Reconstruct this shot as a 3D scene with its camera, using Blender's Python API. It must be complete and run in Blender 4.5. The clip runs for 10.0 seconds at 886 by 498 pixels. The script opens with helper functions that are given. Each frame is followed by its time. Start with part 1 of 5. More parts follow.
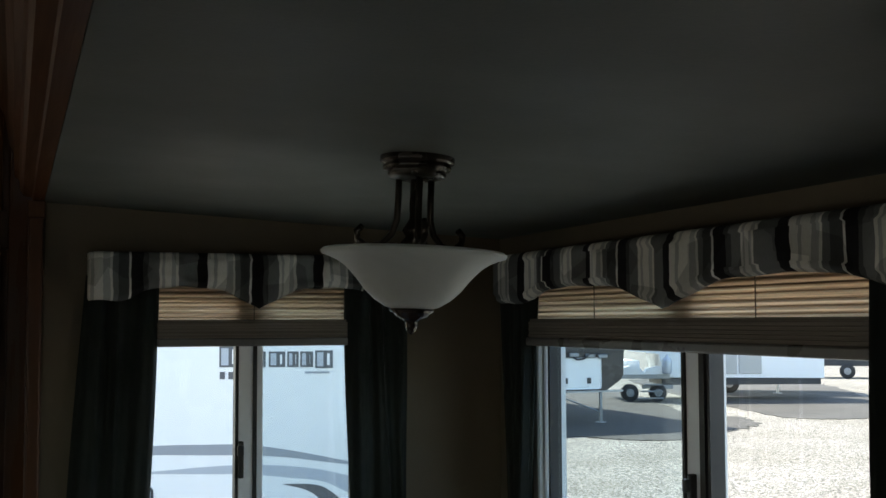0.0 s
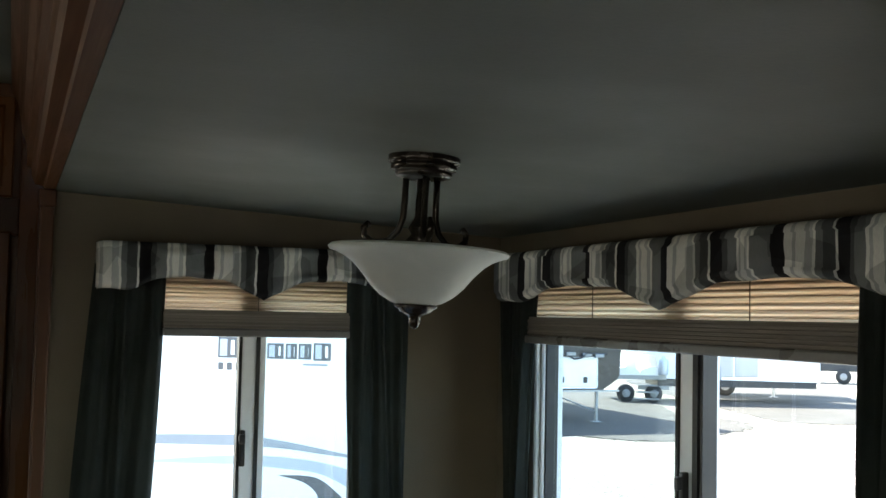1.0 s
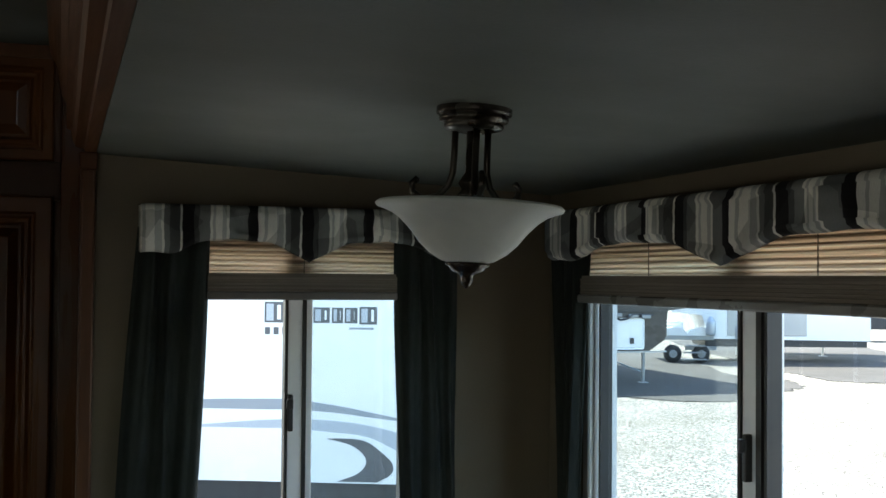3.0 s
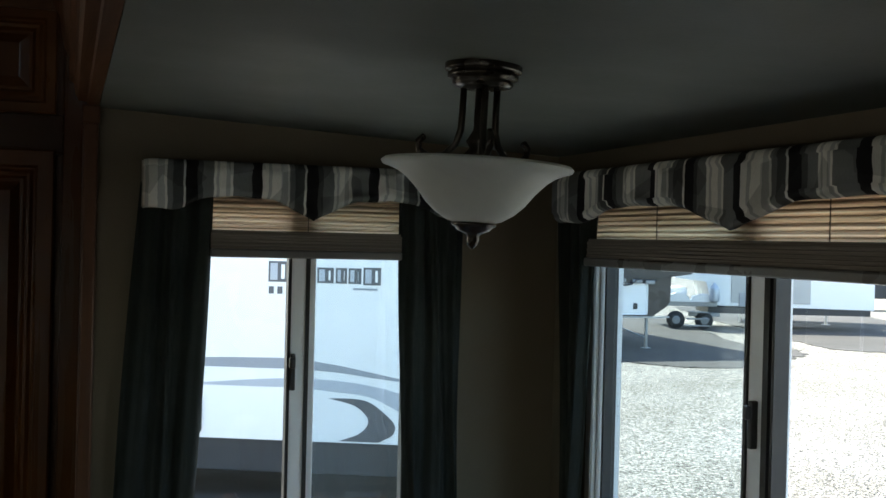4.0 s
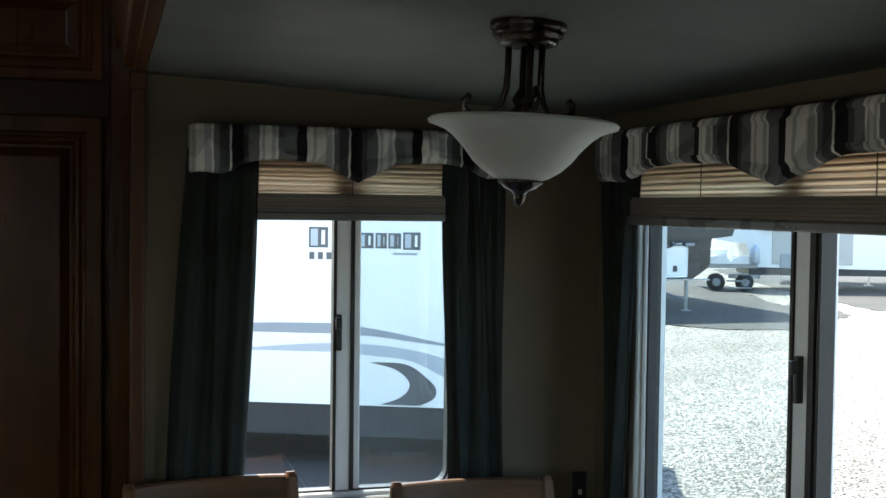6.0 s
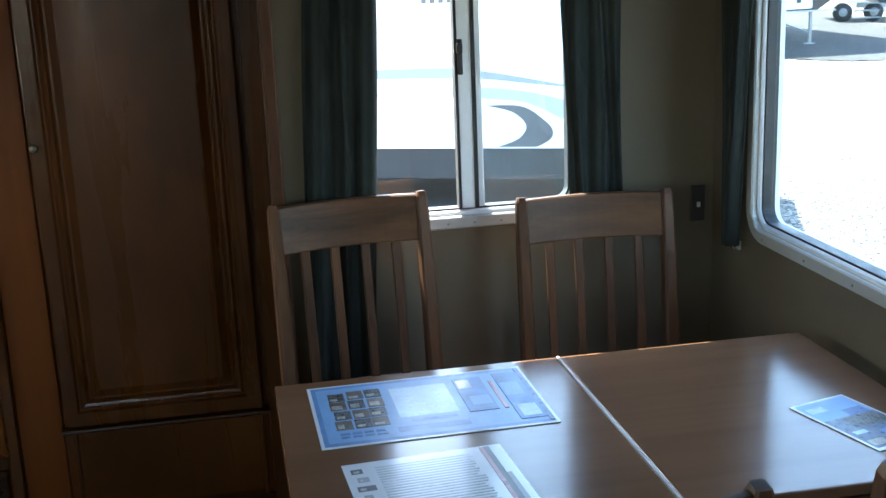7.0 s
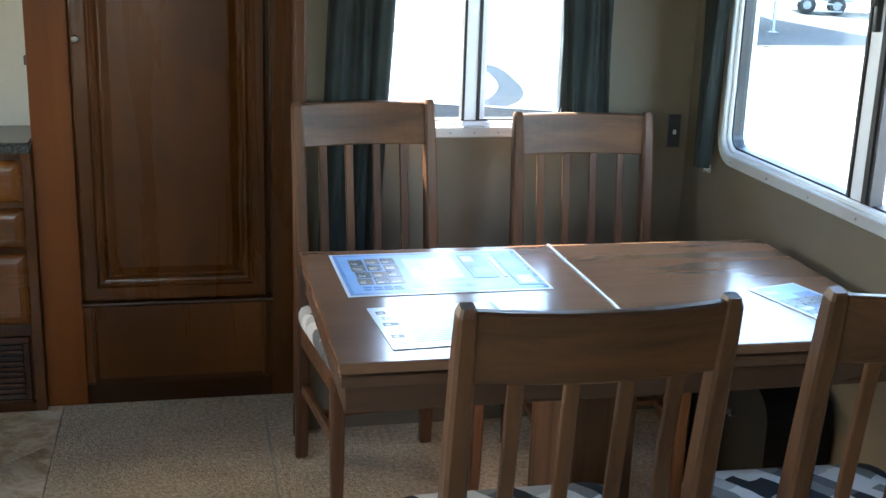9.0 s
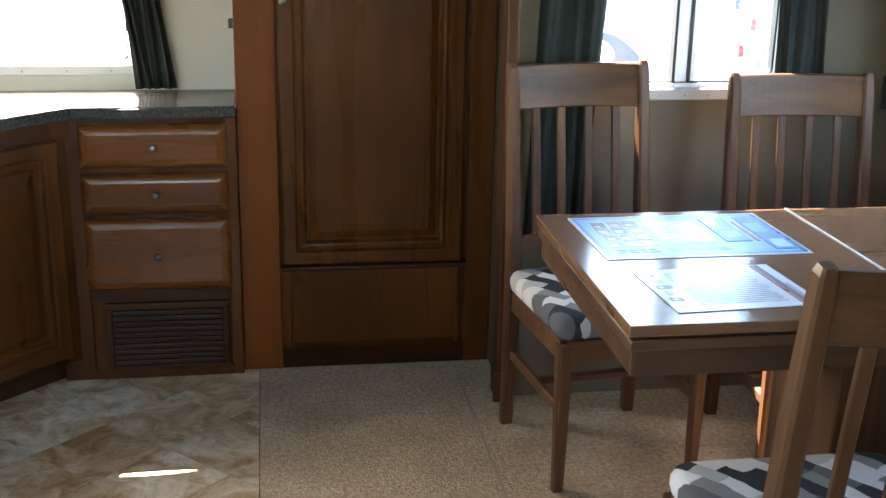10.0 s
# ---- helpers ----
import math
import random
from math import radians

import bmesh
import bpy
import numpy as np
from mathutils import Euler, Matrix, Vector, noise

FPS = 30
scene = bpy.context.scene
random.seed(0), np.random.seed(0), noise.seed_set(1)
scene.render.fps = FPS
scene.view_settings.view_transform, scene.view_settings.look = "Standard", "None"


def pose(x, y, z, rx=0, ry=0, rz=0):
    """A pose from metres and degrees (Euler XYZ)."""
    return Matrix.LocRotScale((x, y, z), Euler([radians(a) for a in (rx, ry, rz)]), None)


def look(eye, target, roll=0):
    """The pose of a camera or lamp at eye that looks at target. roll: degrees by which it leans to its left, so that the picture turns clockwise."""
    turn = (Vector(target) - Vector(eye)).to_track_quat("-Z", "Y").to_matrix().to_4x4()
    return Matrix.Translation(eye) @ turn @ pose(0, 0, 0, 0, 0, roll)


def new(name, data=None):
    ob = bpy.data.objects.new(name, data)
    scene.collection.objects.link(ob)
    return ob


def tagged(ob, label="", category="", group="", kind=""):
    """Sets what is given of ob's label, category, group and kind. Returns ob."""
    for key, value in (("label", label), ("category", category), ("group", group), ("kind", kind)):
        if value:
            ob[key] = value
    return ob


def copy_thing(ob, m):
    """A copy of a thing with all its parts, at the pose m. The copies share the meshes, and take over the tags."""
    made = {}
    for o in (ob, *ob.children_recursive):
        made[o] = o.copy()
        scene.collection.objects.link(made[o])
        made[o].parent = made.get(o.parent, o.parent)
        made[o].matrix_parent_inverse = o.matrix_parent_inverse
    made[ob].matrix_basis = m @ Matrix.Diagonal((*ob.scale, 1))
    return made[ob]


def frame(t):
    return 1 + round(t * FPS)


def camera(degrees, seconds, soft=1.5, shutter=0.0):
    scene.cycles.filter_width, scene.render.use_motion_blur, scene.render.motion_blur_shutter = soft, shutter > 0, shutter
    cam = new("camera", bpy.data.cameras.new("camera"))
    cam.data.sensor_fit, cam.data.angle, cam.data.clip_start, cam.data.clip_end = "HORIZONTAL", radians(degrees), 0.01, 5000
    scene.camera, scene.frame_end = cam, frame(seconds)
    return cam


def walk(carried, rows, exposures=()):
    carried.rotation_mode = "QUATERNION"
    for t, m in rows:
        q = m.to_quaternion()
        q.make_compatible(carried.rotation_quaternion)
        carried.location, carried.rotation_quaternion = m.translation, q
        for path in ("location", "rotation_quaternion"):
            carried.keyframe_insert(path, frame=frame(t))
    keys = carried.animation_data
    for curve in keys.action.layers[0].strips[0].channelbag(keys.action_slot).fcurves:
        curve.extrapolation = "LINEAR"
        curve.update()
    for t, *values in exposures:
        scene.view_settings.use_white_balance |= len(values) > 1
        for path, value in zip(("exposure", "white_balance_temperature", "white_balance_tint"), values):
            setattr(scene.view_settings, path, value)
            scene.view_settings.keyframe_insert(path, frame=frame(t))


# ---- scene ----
cam = camera(42.0, 10.0, soft=1.5)
PATH = [
    (0, (0.046, -0.083, 1.69), (0.74, 1.789, 1.814), -0.2),
    (0.5, (0.033, -0.111, 1.691), (0.764, 1.745, 1.843), 0.6),
    (1, (0.021, -0.129, 1.69), (0.716, 1.743, 1.807), 1.2),
    (1.5, (0.02, -0.117, 1.689), (0.694, 1.764, 1.787), 1.4),
    (2, (0.016, -0.098, 1.689), (0.663, 1.792, 1.794), 1.2),
    (2.5, (0.027, -0.068, 1.684), (0.66, 1.828, 1.757), 0.8),
    (2.7, (0.031, -0.06, 1.684), (0.657, 1.838, 1.747), 0.4),
    (3.8, (0.043, -0.029, 1.679), (0.662, 1.873, 1.681), 1.1),
    (4, (0.043, -0.023, 1.679), (0.662, 1.879, 1.666), 1.4),
    (4.5, (0.042, -0.014, 1.68), (0.619, 1.901, 1.651), 0.8),
    (5, (0.03, -0.009, 1.681), (0.581, 1.914, 1.655), 1.6),
    (5.2, (0.028, -0.012, 1.678), (0.57, 1.913, 1.656), 1.5),
    (6.3, (0.022, -0.056, 1.655), (0.575, 1.86, 1.502), 0.6),
    (6.5, (0.023, -0.07, 1.64), (0.529, 1.845, 1.368), -0.1),
    (7, (-0.019, -0.139, 1.611), (0.327, 1.767, 1.113), -2.3),
    (7.5, (0.0, -0.268, 1.582), (0.327, 1.644, 1.097), 1.3),
    (8, (0.016, -0.38, 1.54), (0.316, 1.51, 0.958), 1.6),
    (8.5, (-0.045, -0.427, 1.524), (0.257, 1.468, 0.962), 2.1),
    (9, (-0.219, -0.471, 1.511), (0.206, 1.405, 0.964), 1.9),
    (9.5, (-0.448, -0.488, 1.505), (-0.094, 1.413, 0.996), 0.4),
    (10, (-0.58, -0.365, 1.467), (-0.286, 1.521, 0.871), 1.1),
]
EXPOSURES = [(0.0, 2.0, 7000, 7), (0.6, 2.85, 7000, 7), (1.0, 3.15, 7000, 6), (1.5, 3.3, 7000, 6), (2.0, 3.25, 6900, 6), (2.5, 2.8, 6850, 6), (2.7, 2.7, 6850, 6), (4.0, 2.30, 6900, 6), (5.2, 2.28, 6900, 6), (6.5, 2.95, 6600, 4),
             (7.2, 3.85, 6450, 6), (8.0, 4.45, 6550, 8), (9.0, 4.57, 6550, 8), (10.0, 4.65, 6950, 11)]
walk(cam, [(t, look(eye, target, roll)) for t, eye, target, roll in PATH], EXPOSURES)

# ---- daylight ----
SUN_FROM = Vector((-0.265, 0.97, 1.365)).normalized()
world = bpy.data.worlds.new("sky")
scene.world = world
world.use_nodes = True
sky = world.node_tree.nodes.new("ShaderNodeTexSky")
sky.sky_type, sky.sun_disc = "NISHITA", False
sky.sun_elevation = math.asin(SUN_FROM.z)
sky.sun_rotation = math.atan2(SUN_FROM.x, SUN_FROM.y)
back = world.node_tree.nodes["Background"]
back.inputs["Strength"].default_value = 0.15
world.node_tree.links.new(sky.outputs[0], back.inputs["Color"])
sun = new("sun", bpy.data.lights.new("sun", "SUN"))
sun.data.energy, sun.data.angle, sun.data.color = 5.0, radians(0.5), (1.0, 0.94, 0.86)
sun.matrix_world = look(SUN_FROM * 40, (0, 0, 0))
# the sky's light through the other windows of the caravan
def window_light(width, height, energy, at, to):
    ob = new("window_daylight", bpy.data.lights.new("window_daylight", "AREA"))
    ob.data.shape, ob.data.size, ob.data.size_y = "RECTANGLE", width, height
    ob.data.energy, ob.data.color = energy, (1.0, 0.88, 0.74)
    ob.matrix_world = look(at, to)


window_light(1.6, 0.72, 0.14, (-2.27, 0.45, 1.37), (-0.4, 1.2, 0.0))
window_light(1.5, 0.72, 0.80, (-1.15, -2.57, 1.37), (0.2, 1.2, 0.5))
window_light(0.86, 0.46, 2.4, (-1.45, 3.35, 1.19), (-1.1, 2.0, 0.0))


# ---- materials ----
def material(name):
    m = bpy.data.materials.new(name)
    m.use_nodes = True
    return m, m.node_tree.nodes, m.node_tree.links, m.node_tree.nodes["Principled BSDF"]


def coords(n, l, scale=(1, 1, 1), source="Object"):
    tc, mp = n.new("ShaderNodeTexCoord"), n.new("ShaderNodeMapping")
    mp.inputs["Scale"].default_value = scale
    l.new(tc.outputs[source], mp.inputs["Vector"])
    return mp.outputs[0]


def noise_tex(n, l, vec, scale, detail=4.0, rough=0.55, warp=0.0):
    t = n.new("ShaderNodeTexNoise")
    t.inputs["Scale"].default_value, t.inputs["Detail"].default_value = scale, detail
    t.inputs["Roughness"].default_value, t.inputs["Distortion"].default_value = rough, warp
    l.new(vec, t.inputs["Vector"])
    return t.outputs["Fac"]


def ramp(n, l, fac, stops, mode="LINEAR"):
    r = n.new("ShaderNodeValToRGB")
    r.color_ramp.interpolation = mode
    el = r.color_ramp.elements
    while len(el) < len(stops):
        el.new(0.5)
    for e, (p, c) in zip(el, stops):
        e.position, e.color = p, (*c, 1)
    l.new(fac, r.inputs[0])
    return r.outputs[0]


def mixed(n, l, fac, a, b, kind="MIX"):
    m = n.new("ShaderNodeMix")
    m.data_type, m.blend_type = "RGBA", kind
    for sock, v in ((m.inputs[0], fac), (m.inputs[6], a), (m.inputs[7], b)):
        if hasattr(v, "links"):
            l.new(v, sock)
        else:
            sock.default_value = v if isinstance(v, float) else (*v, 1)
    return m.outputs[2]


def bump(n, l, height, bsdf, strength, distance):
    b = n.new("ShaderNodeBump")
    b.inputs["Strength"].default_value, b.inputs["Distance"].default_value = strength, distance
    l.new(height, b.inputs["Height"])
    l.new(b.outputs[0], bsdf.inputs["Normal"])


def plain(name, colour, rough=0.5, metal=0.0, vary=0.18, grain=90.0, relief=0.15, spec=0.5, broad=3.0):
    """A surface with broad stains and fine grain round one colour."""
    m, n, l, b = material(name)
    v = coords(n, l)
    lo, hi = tuple(c * (1 - vary) for c in colour), tuple(min(1, c * (1 + vary)) for c in colour)
    big = ramp(n, l, noise_tex(n, l, v, broad), [(0.3, lo), (0.7, hi)])
    fine = noise_tex(n, l, v, grain, 3)
    col = mixed(n, l, 0.25, big, ramp(n, l, fine, [(0.3, lo), (0.7, hi)]))
    l.new(col, b.inputs["Base Color"])
    b.inputs["Metallic"].default_value, b.inputs["Specular IOR Level"].default_value = metal, spec
    l.new(ramp(n, l, noise_tex(n, l, v, broad * 2.7), [(0.3, (max(0.03, rough - 0.07),) * 3), (0.7, (min(1, rough + 0.08),) * 3)]), b.inputs["Roughness"])
    bump(n, l, fine, b, relief, 0.002)
    return m


def wood(name, dark, light, grain=(26, 26, 1.6), rough=0.35, spec=0.5, knots=0.0, coat=0.0, relief=0.12, sheen_range=0.1, pore_share=0.35, stripe=0.42):
    """Wood with long grain, broad tone bands and open pores; the small value in grain names the axis."""
    m, n, l, b = material(name)
    info = n.new("ShaderNodeObjectInfo")
    add = n.new("ShaderNodeVectorMath")
    add.operation = "MULTIPLY_ADD"
    tc = n.new("ShaderNodeTexCoord")
    off = n.new("ShaderNodeCombineXYZ")
    for k in range(3):
        l.new(info.outputs["Random"], off.inputs[k])
    l.new(off.outputs[0], add.inputs[0])
    add.inputs[1].default_value = (7.0, 3.0, 5.0)
    l.new(tc.outputs["Object"], add.inputs[2])

    def scaled(s):
        mp = n.new("ShaderNodeMapping")
        mp.inputs["Scale"].default_value = s
        l.new(add.outputs[0], mp.inputs["Vector"])
        return mp.outputs[0]

    bands = noise_tex(n, l, scaled(tuple(g * 0.25 for g in grain)), 1.0, 3, 0.5, 0.6)
    lines = noise_tex(n, l, scaled(grain), 1.0, 6, 0.65, 1.2)
    pores = noise_tex(n, l, scaled(tuple(g * 9 for g in grain)), 1.0, 2)
    mid = tuple((a + c) / 2 for a, c in zip(dark, light))
    c1 = ramp(n, l, bands, [(0.36, dark), (0.64, light)])
    c2 = ramp(n, l, lines, [(0.32, dark), (0.52, mid), (0.75, light)])
    col = mixed(n, l, stripe, c1, c2)
    col = mixed(n, l, pore_share, col, ramp(n, l, pores, [(0.35, tuple(c * 0.55 for c in dark)), (0.5, light)]), "MULTIPLY") if knots == 0 else mixed(n, l, 0.5, col, ramp(n, l, noise_tex(n, l, scaled((7, 7, 3.2)), 1.0, 2, 0.5, 0.2), [(0.2, dark), (0.5, mid), (0.8, light)]))
    l.new(col, b.inputs["Base Color"])
    l.new(ramp(n, l, lines, [(0.3, (rough + sheen_range,) * 3), (0.7, (rough - sheen_range * 0.5,) * 3)]), b.inputs["Roughness"])
    b.inputs["Specular IOR Level"].default_value = spec
    b.inputs["Coat Weight"].default_value, b.inputs["Coat Roughness"].default_value = coat, 0.1
    bump(n, l, pores, b, relief, 0.001)
    return m


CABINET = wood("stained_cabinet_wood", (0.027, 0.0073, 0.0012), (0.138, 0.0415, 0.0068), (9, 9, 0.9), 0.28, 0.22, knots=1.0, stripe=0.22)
# brighter copy of the cabinet stain: light from the left painted in
LIT_STILE_WOOD = wood("stained_lit_stile_wood", (0.104, 0.027, 0.0048), (0.225, 0.063, 0.0098), (16, 16, 1.0), 0.36, 0.14, stripe=0.25)
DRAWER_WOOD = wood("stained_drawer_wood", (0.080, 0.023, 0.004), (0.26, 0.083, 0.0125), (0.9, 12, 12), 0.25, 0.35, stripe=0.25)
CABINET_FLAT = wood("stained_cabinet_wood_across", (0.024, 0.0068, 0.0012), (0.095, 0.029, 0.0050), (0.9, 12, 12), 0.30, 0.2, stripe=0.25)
TRIM_WOOD = wood("stained_trim_wood", (0.066, 0.025, 0.010), (0.155, 0.060, 0.022), (30, 30, 1.2), 0.4, 0.25)
BEAM_WOOD = wood("stained_beam_wood", (0.066, 0.025, 0.010), (0.155, 0.060, 0.022), (30, 1.2, 30), 0.4, 0.25)
CHAIR_WOOD = wood("brown_chair_wood", (0.066, 0.029, 0.013), (0.200, 0.093, 0.041), (40, 40, 2.2), 0.42, 0.28)
CHAIR_RAIL = wood("brown_chair_wood_across", (0.066, 0.029, 0.013), (0.200, 0.093, 0.041), (2.2, 40, 40), 0.42, 0.28)
TABLE_WOOD = wood("table_laminate", (0.155, 0.078, 0.040), (0.250, 0.128, 0.068), (1.1, 14, 14), 0.17, 0.5, coat=0.0, relief=0.01, sheen_range=0.02, pore_share=0.12)
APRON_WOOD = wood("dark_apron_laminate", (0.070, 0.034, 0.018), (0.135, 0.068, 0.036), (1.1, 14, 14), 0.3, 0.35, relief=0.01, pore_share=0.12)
# wall colour lowered so that it carries part of the room's shade
WALL = plain("dimmed_linen_wallpaper", (0.122, 0.097, 0.062), 0.7, vary=0.12, grain=240.0, relief=0.3, broad=1.3)
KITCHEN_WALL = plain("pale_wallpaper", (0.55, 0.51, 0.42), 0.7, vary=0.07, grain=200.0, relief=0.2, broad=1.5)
# pale vinyl darkened here: the ceiling's dim light is put into its colour
CEILING = plain("dimmed_ceiling_vinyl", (0.105, 0.117, 0.105), 0.6, vary=0.08, grain=120.0, relief=0.2, broad=1.2)
CURTAIN = plain("charcoal_curtain_cloth", (0.020, 0.0245, 0.0220), 0.85, vary=0.3, grain=500.0, relief=0.3, broad=6.0, spec=0.2)
ALUMINIUM = plain("grey_window_frame", (0.44, 0.44, 0.43), 0.38, 0.15, vary=0.06, relief=0.05)
WHITE_SASH = plain("pale_sash_metal", (0.80, 0.82, 0.85), 0.35, 0.1, vary=0.05, relief=0.05)
BLACK_SEAL = plain("black_rubber", (0.018, 0.018, 0.02), 0.5, vary=0.2)
BLACK_CLOTH = plain("matt_black_cloth", (0.010, 0.010, 0.010), 0.95, vary=0.3, grain=300.0, relief=0.3, spec=0.08)
BLACK_PLASTIC = plain("black_plastic", (0.025, 0.025, 0.027), 0.35, vary=0.15)
BRONZE = plain("oiled_bronze", (0.060, 0.054, 0.047), 0.24, 0.85, vary=0.25, grain=60, relief=0.06)
NICKEL = plain("brushed_nickel", (0.45, 0.43, 0.40), 0.28, 1.0, vary=0.08, relief=0.05)
AGED = plain("aged_nickel", (0.20, 0.18, 0.15), 0.42, 1.0, vary=0.2, relief=0.05)
WHITE_PAINT = plain("white_gelcoat", (0.89, 0.885, 0.865), 0.25, vary=0.03, broad=0.6, relief=0.02, grain=20)
DARK_SKIRT = plain("black_skirting", (0.03, 0.032, 0.035), 0.5, vary=0.2)
GREY_DECAL = plain("grey_vinyl_decal", (0.30, 0.32, 0.35), 0.35, vary=0.05)
PALE_DECAL = plain("pale_grey_vinyl_decal", (0.45, 0.48, 0.52), 0.35, vary=0.05)
DARK_DECAL = plain("charcoal_vinyl_decal", (0.09, 0.095, 0.105), 0.35, vary=0.1)
INK = plain("dark_print", (0.06, 0.065, 0.08), 0.4, vary=0.3)
BLUE_INK = plain("blue_print", (0.11, 0.25, 0.53), 0.35, vary=0.3, broad=14)
SKY_INK = plain("pale_blue_print", (0.22, 0.42, 0.70), 0.35, vary=0.15, broad=9)
RED_INK = plain("red_print", (0.50, 0.10, 0.10), 0.35)
PHOTO = plain("brown_photo_print", (0.11, 0.085, 0.06), 0.35, vary=0.8, broad=60)
DEEP_BLUE = plain("deep_blue_print", (0.07, 0.15, 0.36), 0.3, vary=0.3, broad=30)
PALE_PRINT = plain("washed_blue_print", (0.50, 0.68, 0.84), 0.3, vary=0.2, broad=12)
PHOTO_GREY = plain("grey_photo_print", (0.07, 0.075, 0.075), 0.3, vary=0.9, broad=90)
PHOTO_LIGHT = plain("pale_photo_print", (0.45, 0.42, 0.36), 0.3, vary=0.6, broad=120)
FAINT_INK = plain("faint_grey_print", (0.58, 0.60, 0.64), 0.25, vary=0.1)
RED_PALE = plain("faded_red_print", (0.42, 0.18, 0.20), 0.3)
PAPER = plain("coated_paper", (0.80, 0.82, 0.85), 0.16, vary=0.03, relief=0.02)
WHITE_STRIP = plain("white_edge_strip", (0.55, 0.53, 0.49), 0.4)
RED_LENS = plain("red_lens", (0.45, 0.03, 0.03), 0.2)
STEEL = plain("grey_steel", (0.28, 0.29, 0.30), 0.45, 0.6)
SILVER = plain("silver_skin", (0.55, 0.60, 0.66), 0.35, 0.3, vary=0.05)
TYRE = plain("tyre_rubber", (0.025, 0.025, 0.025), 0.8)
BROWN_BODY = plain("dark_brown_gelcoat", (0.035, 0.030, 0.030), 0.3, vary=0.2, broad=0.5)


def carpet_material():
    m, n, l, b = material("brown_loop_carpet")
    v = coords(n, l)
    vor = n.new("ShaderNodeTexVoronoi")
    vor.inputs["Scale"].default_value = 150.0
    l.new(v, vor.inputs["Vector"])
    tuft = ramp(n, l, noise_tex(n, l, v, 72, 4, 0.75), [(0.30, (0.32, 0.238, 0.148)), (0.5, (0.56, 0.436, 0.285)), (0.70, (0.80, 0.65, 0.455))])
    broad = ramp(n, l, noise_tex(n, l, v, 5, 3), [(0.3, (0.78, 0.78, 0.78)), (0.7, (1, 1, 1))])
    l.new(mixed(n, l, 1.0, tuft, broad, "MULTIPLY"), b.inputs["Base Color"])
    b.inputs["Roughness"].default_value, b.inputs["Specular IOR Level"].default_value = 0.95, 0.1
    bump(n, l, vor.outputs["Distance"], b, 0.6, 0.006)
    return m


def tile_material():
    m, n, l, b = material("stone_print_vinyl")
    info, tc = n.new("ShaderNodeObjectInfo"), n.new("ShaderNodeTexCoord")
    off = n.new("ShaderNodeVectorMath")
    off.operation = "MULTIPLY_ADD"
    comb = n.new("ShaderNodeCombineXYZ")
    for k in range(3):
        l.new(info.outputs["Random"], comb.inputs[k])
    l.new(comb.outputs[0], off.inputs[0])
    off.inputs[1].default_value = (9.0, 5.0, 3.0)
    l.new(tc.outputs["Object"], off.inputs[2])
    cloud = noise_tex(n, l, off.outputs[0], 6.5, 7, 0.66, 1.2)
    base = ramp(n, l, cloud, [(0.28, (0.20, 0.125, 0.06)), (0.42, (0.48, 0.33, 0.165)), (0.53, (0.68, 0.58, 0.42)), (0.68, (0.92, 0.85, 0.72))])
    rust = ramp(n, l, info.outputs["Random"], [(0.0, (0.74, 0.47, 0.27)), (0.35, (0.95, 0.82, 0.66)), (0.65, (0.70, 0.68, 0.60)), (1.0, (1.0, 0.97, 0.90))])
    vein = ramp(n, l, noise_tex(n, l, off.outputs[0], 14, 5, 0.7, 2.0), [(0.38, (0.5, 0.42, 0.34)), (0.5, (1, 1, 1))])
    l.new(mixed(n, l, 0.45, mixed(n, l, 0.65, base, rust, "MULTIPLY"), vein, "MULTIPLY"), b.inputs["Base Color"])
    b.inputs["Roughness"].default_value = 0.32
    bump(n, l, cloud, b, 0.15, 0.002)
    return m


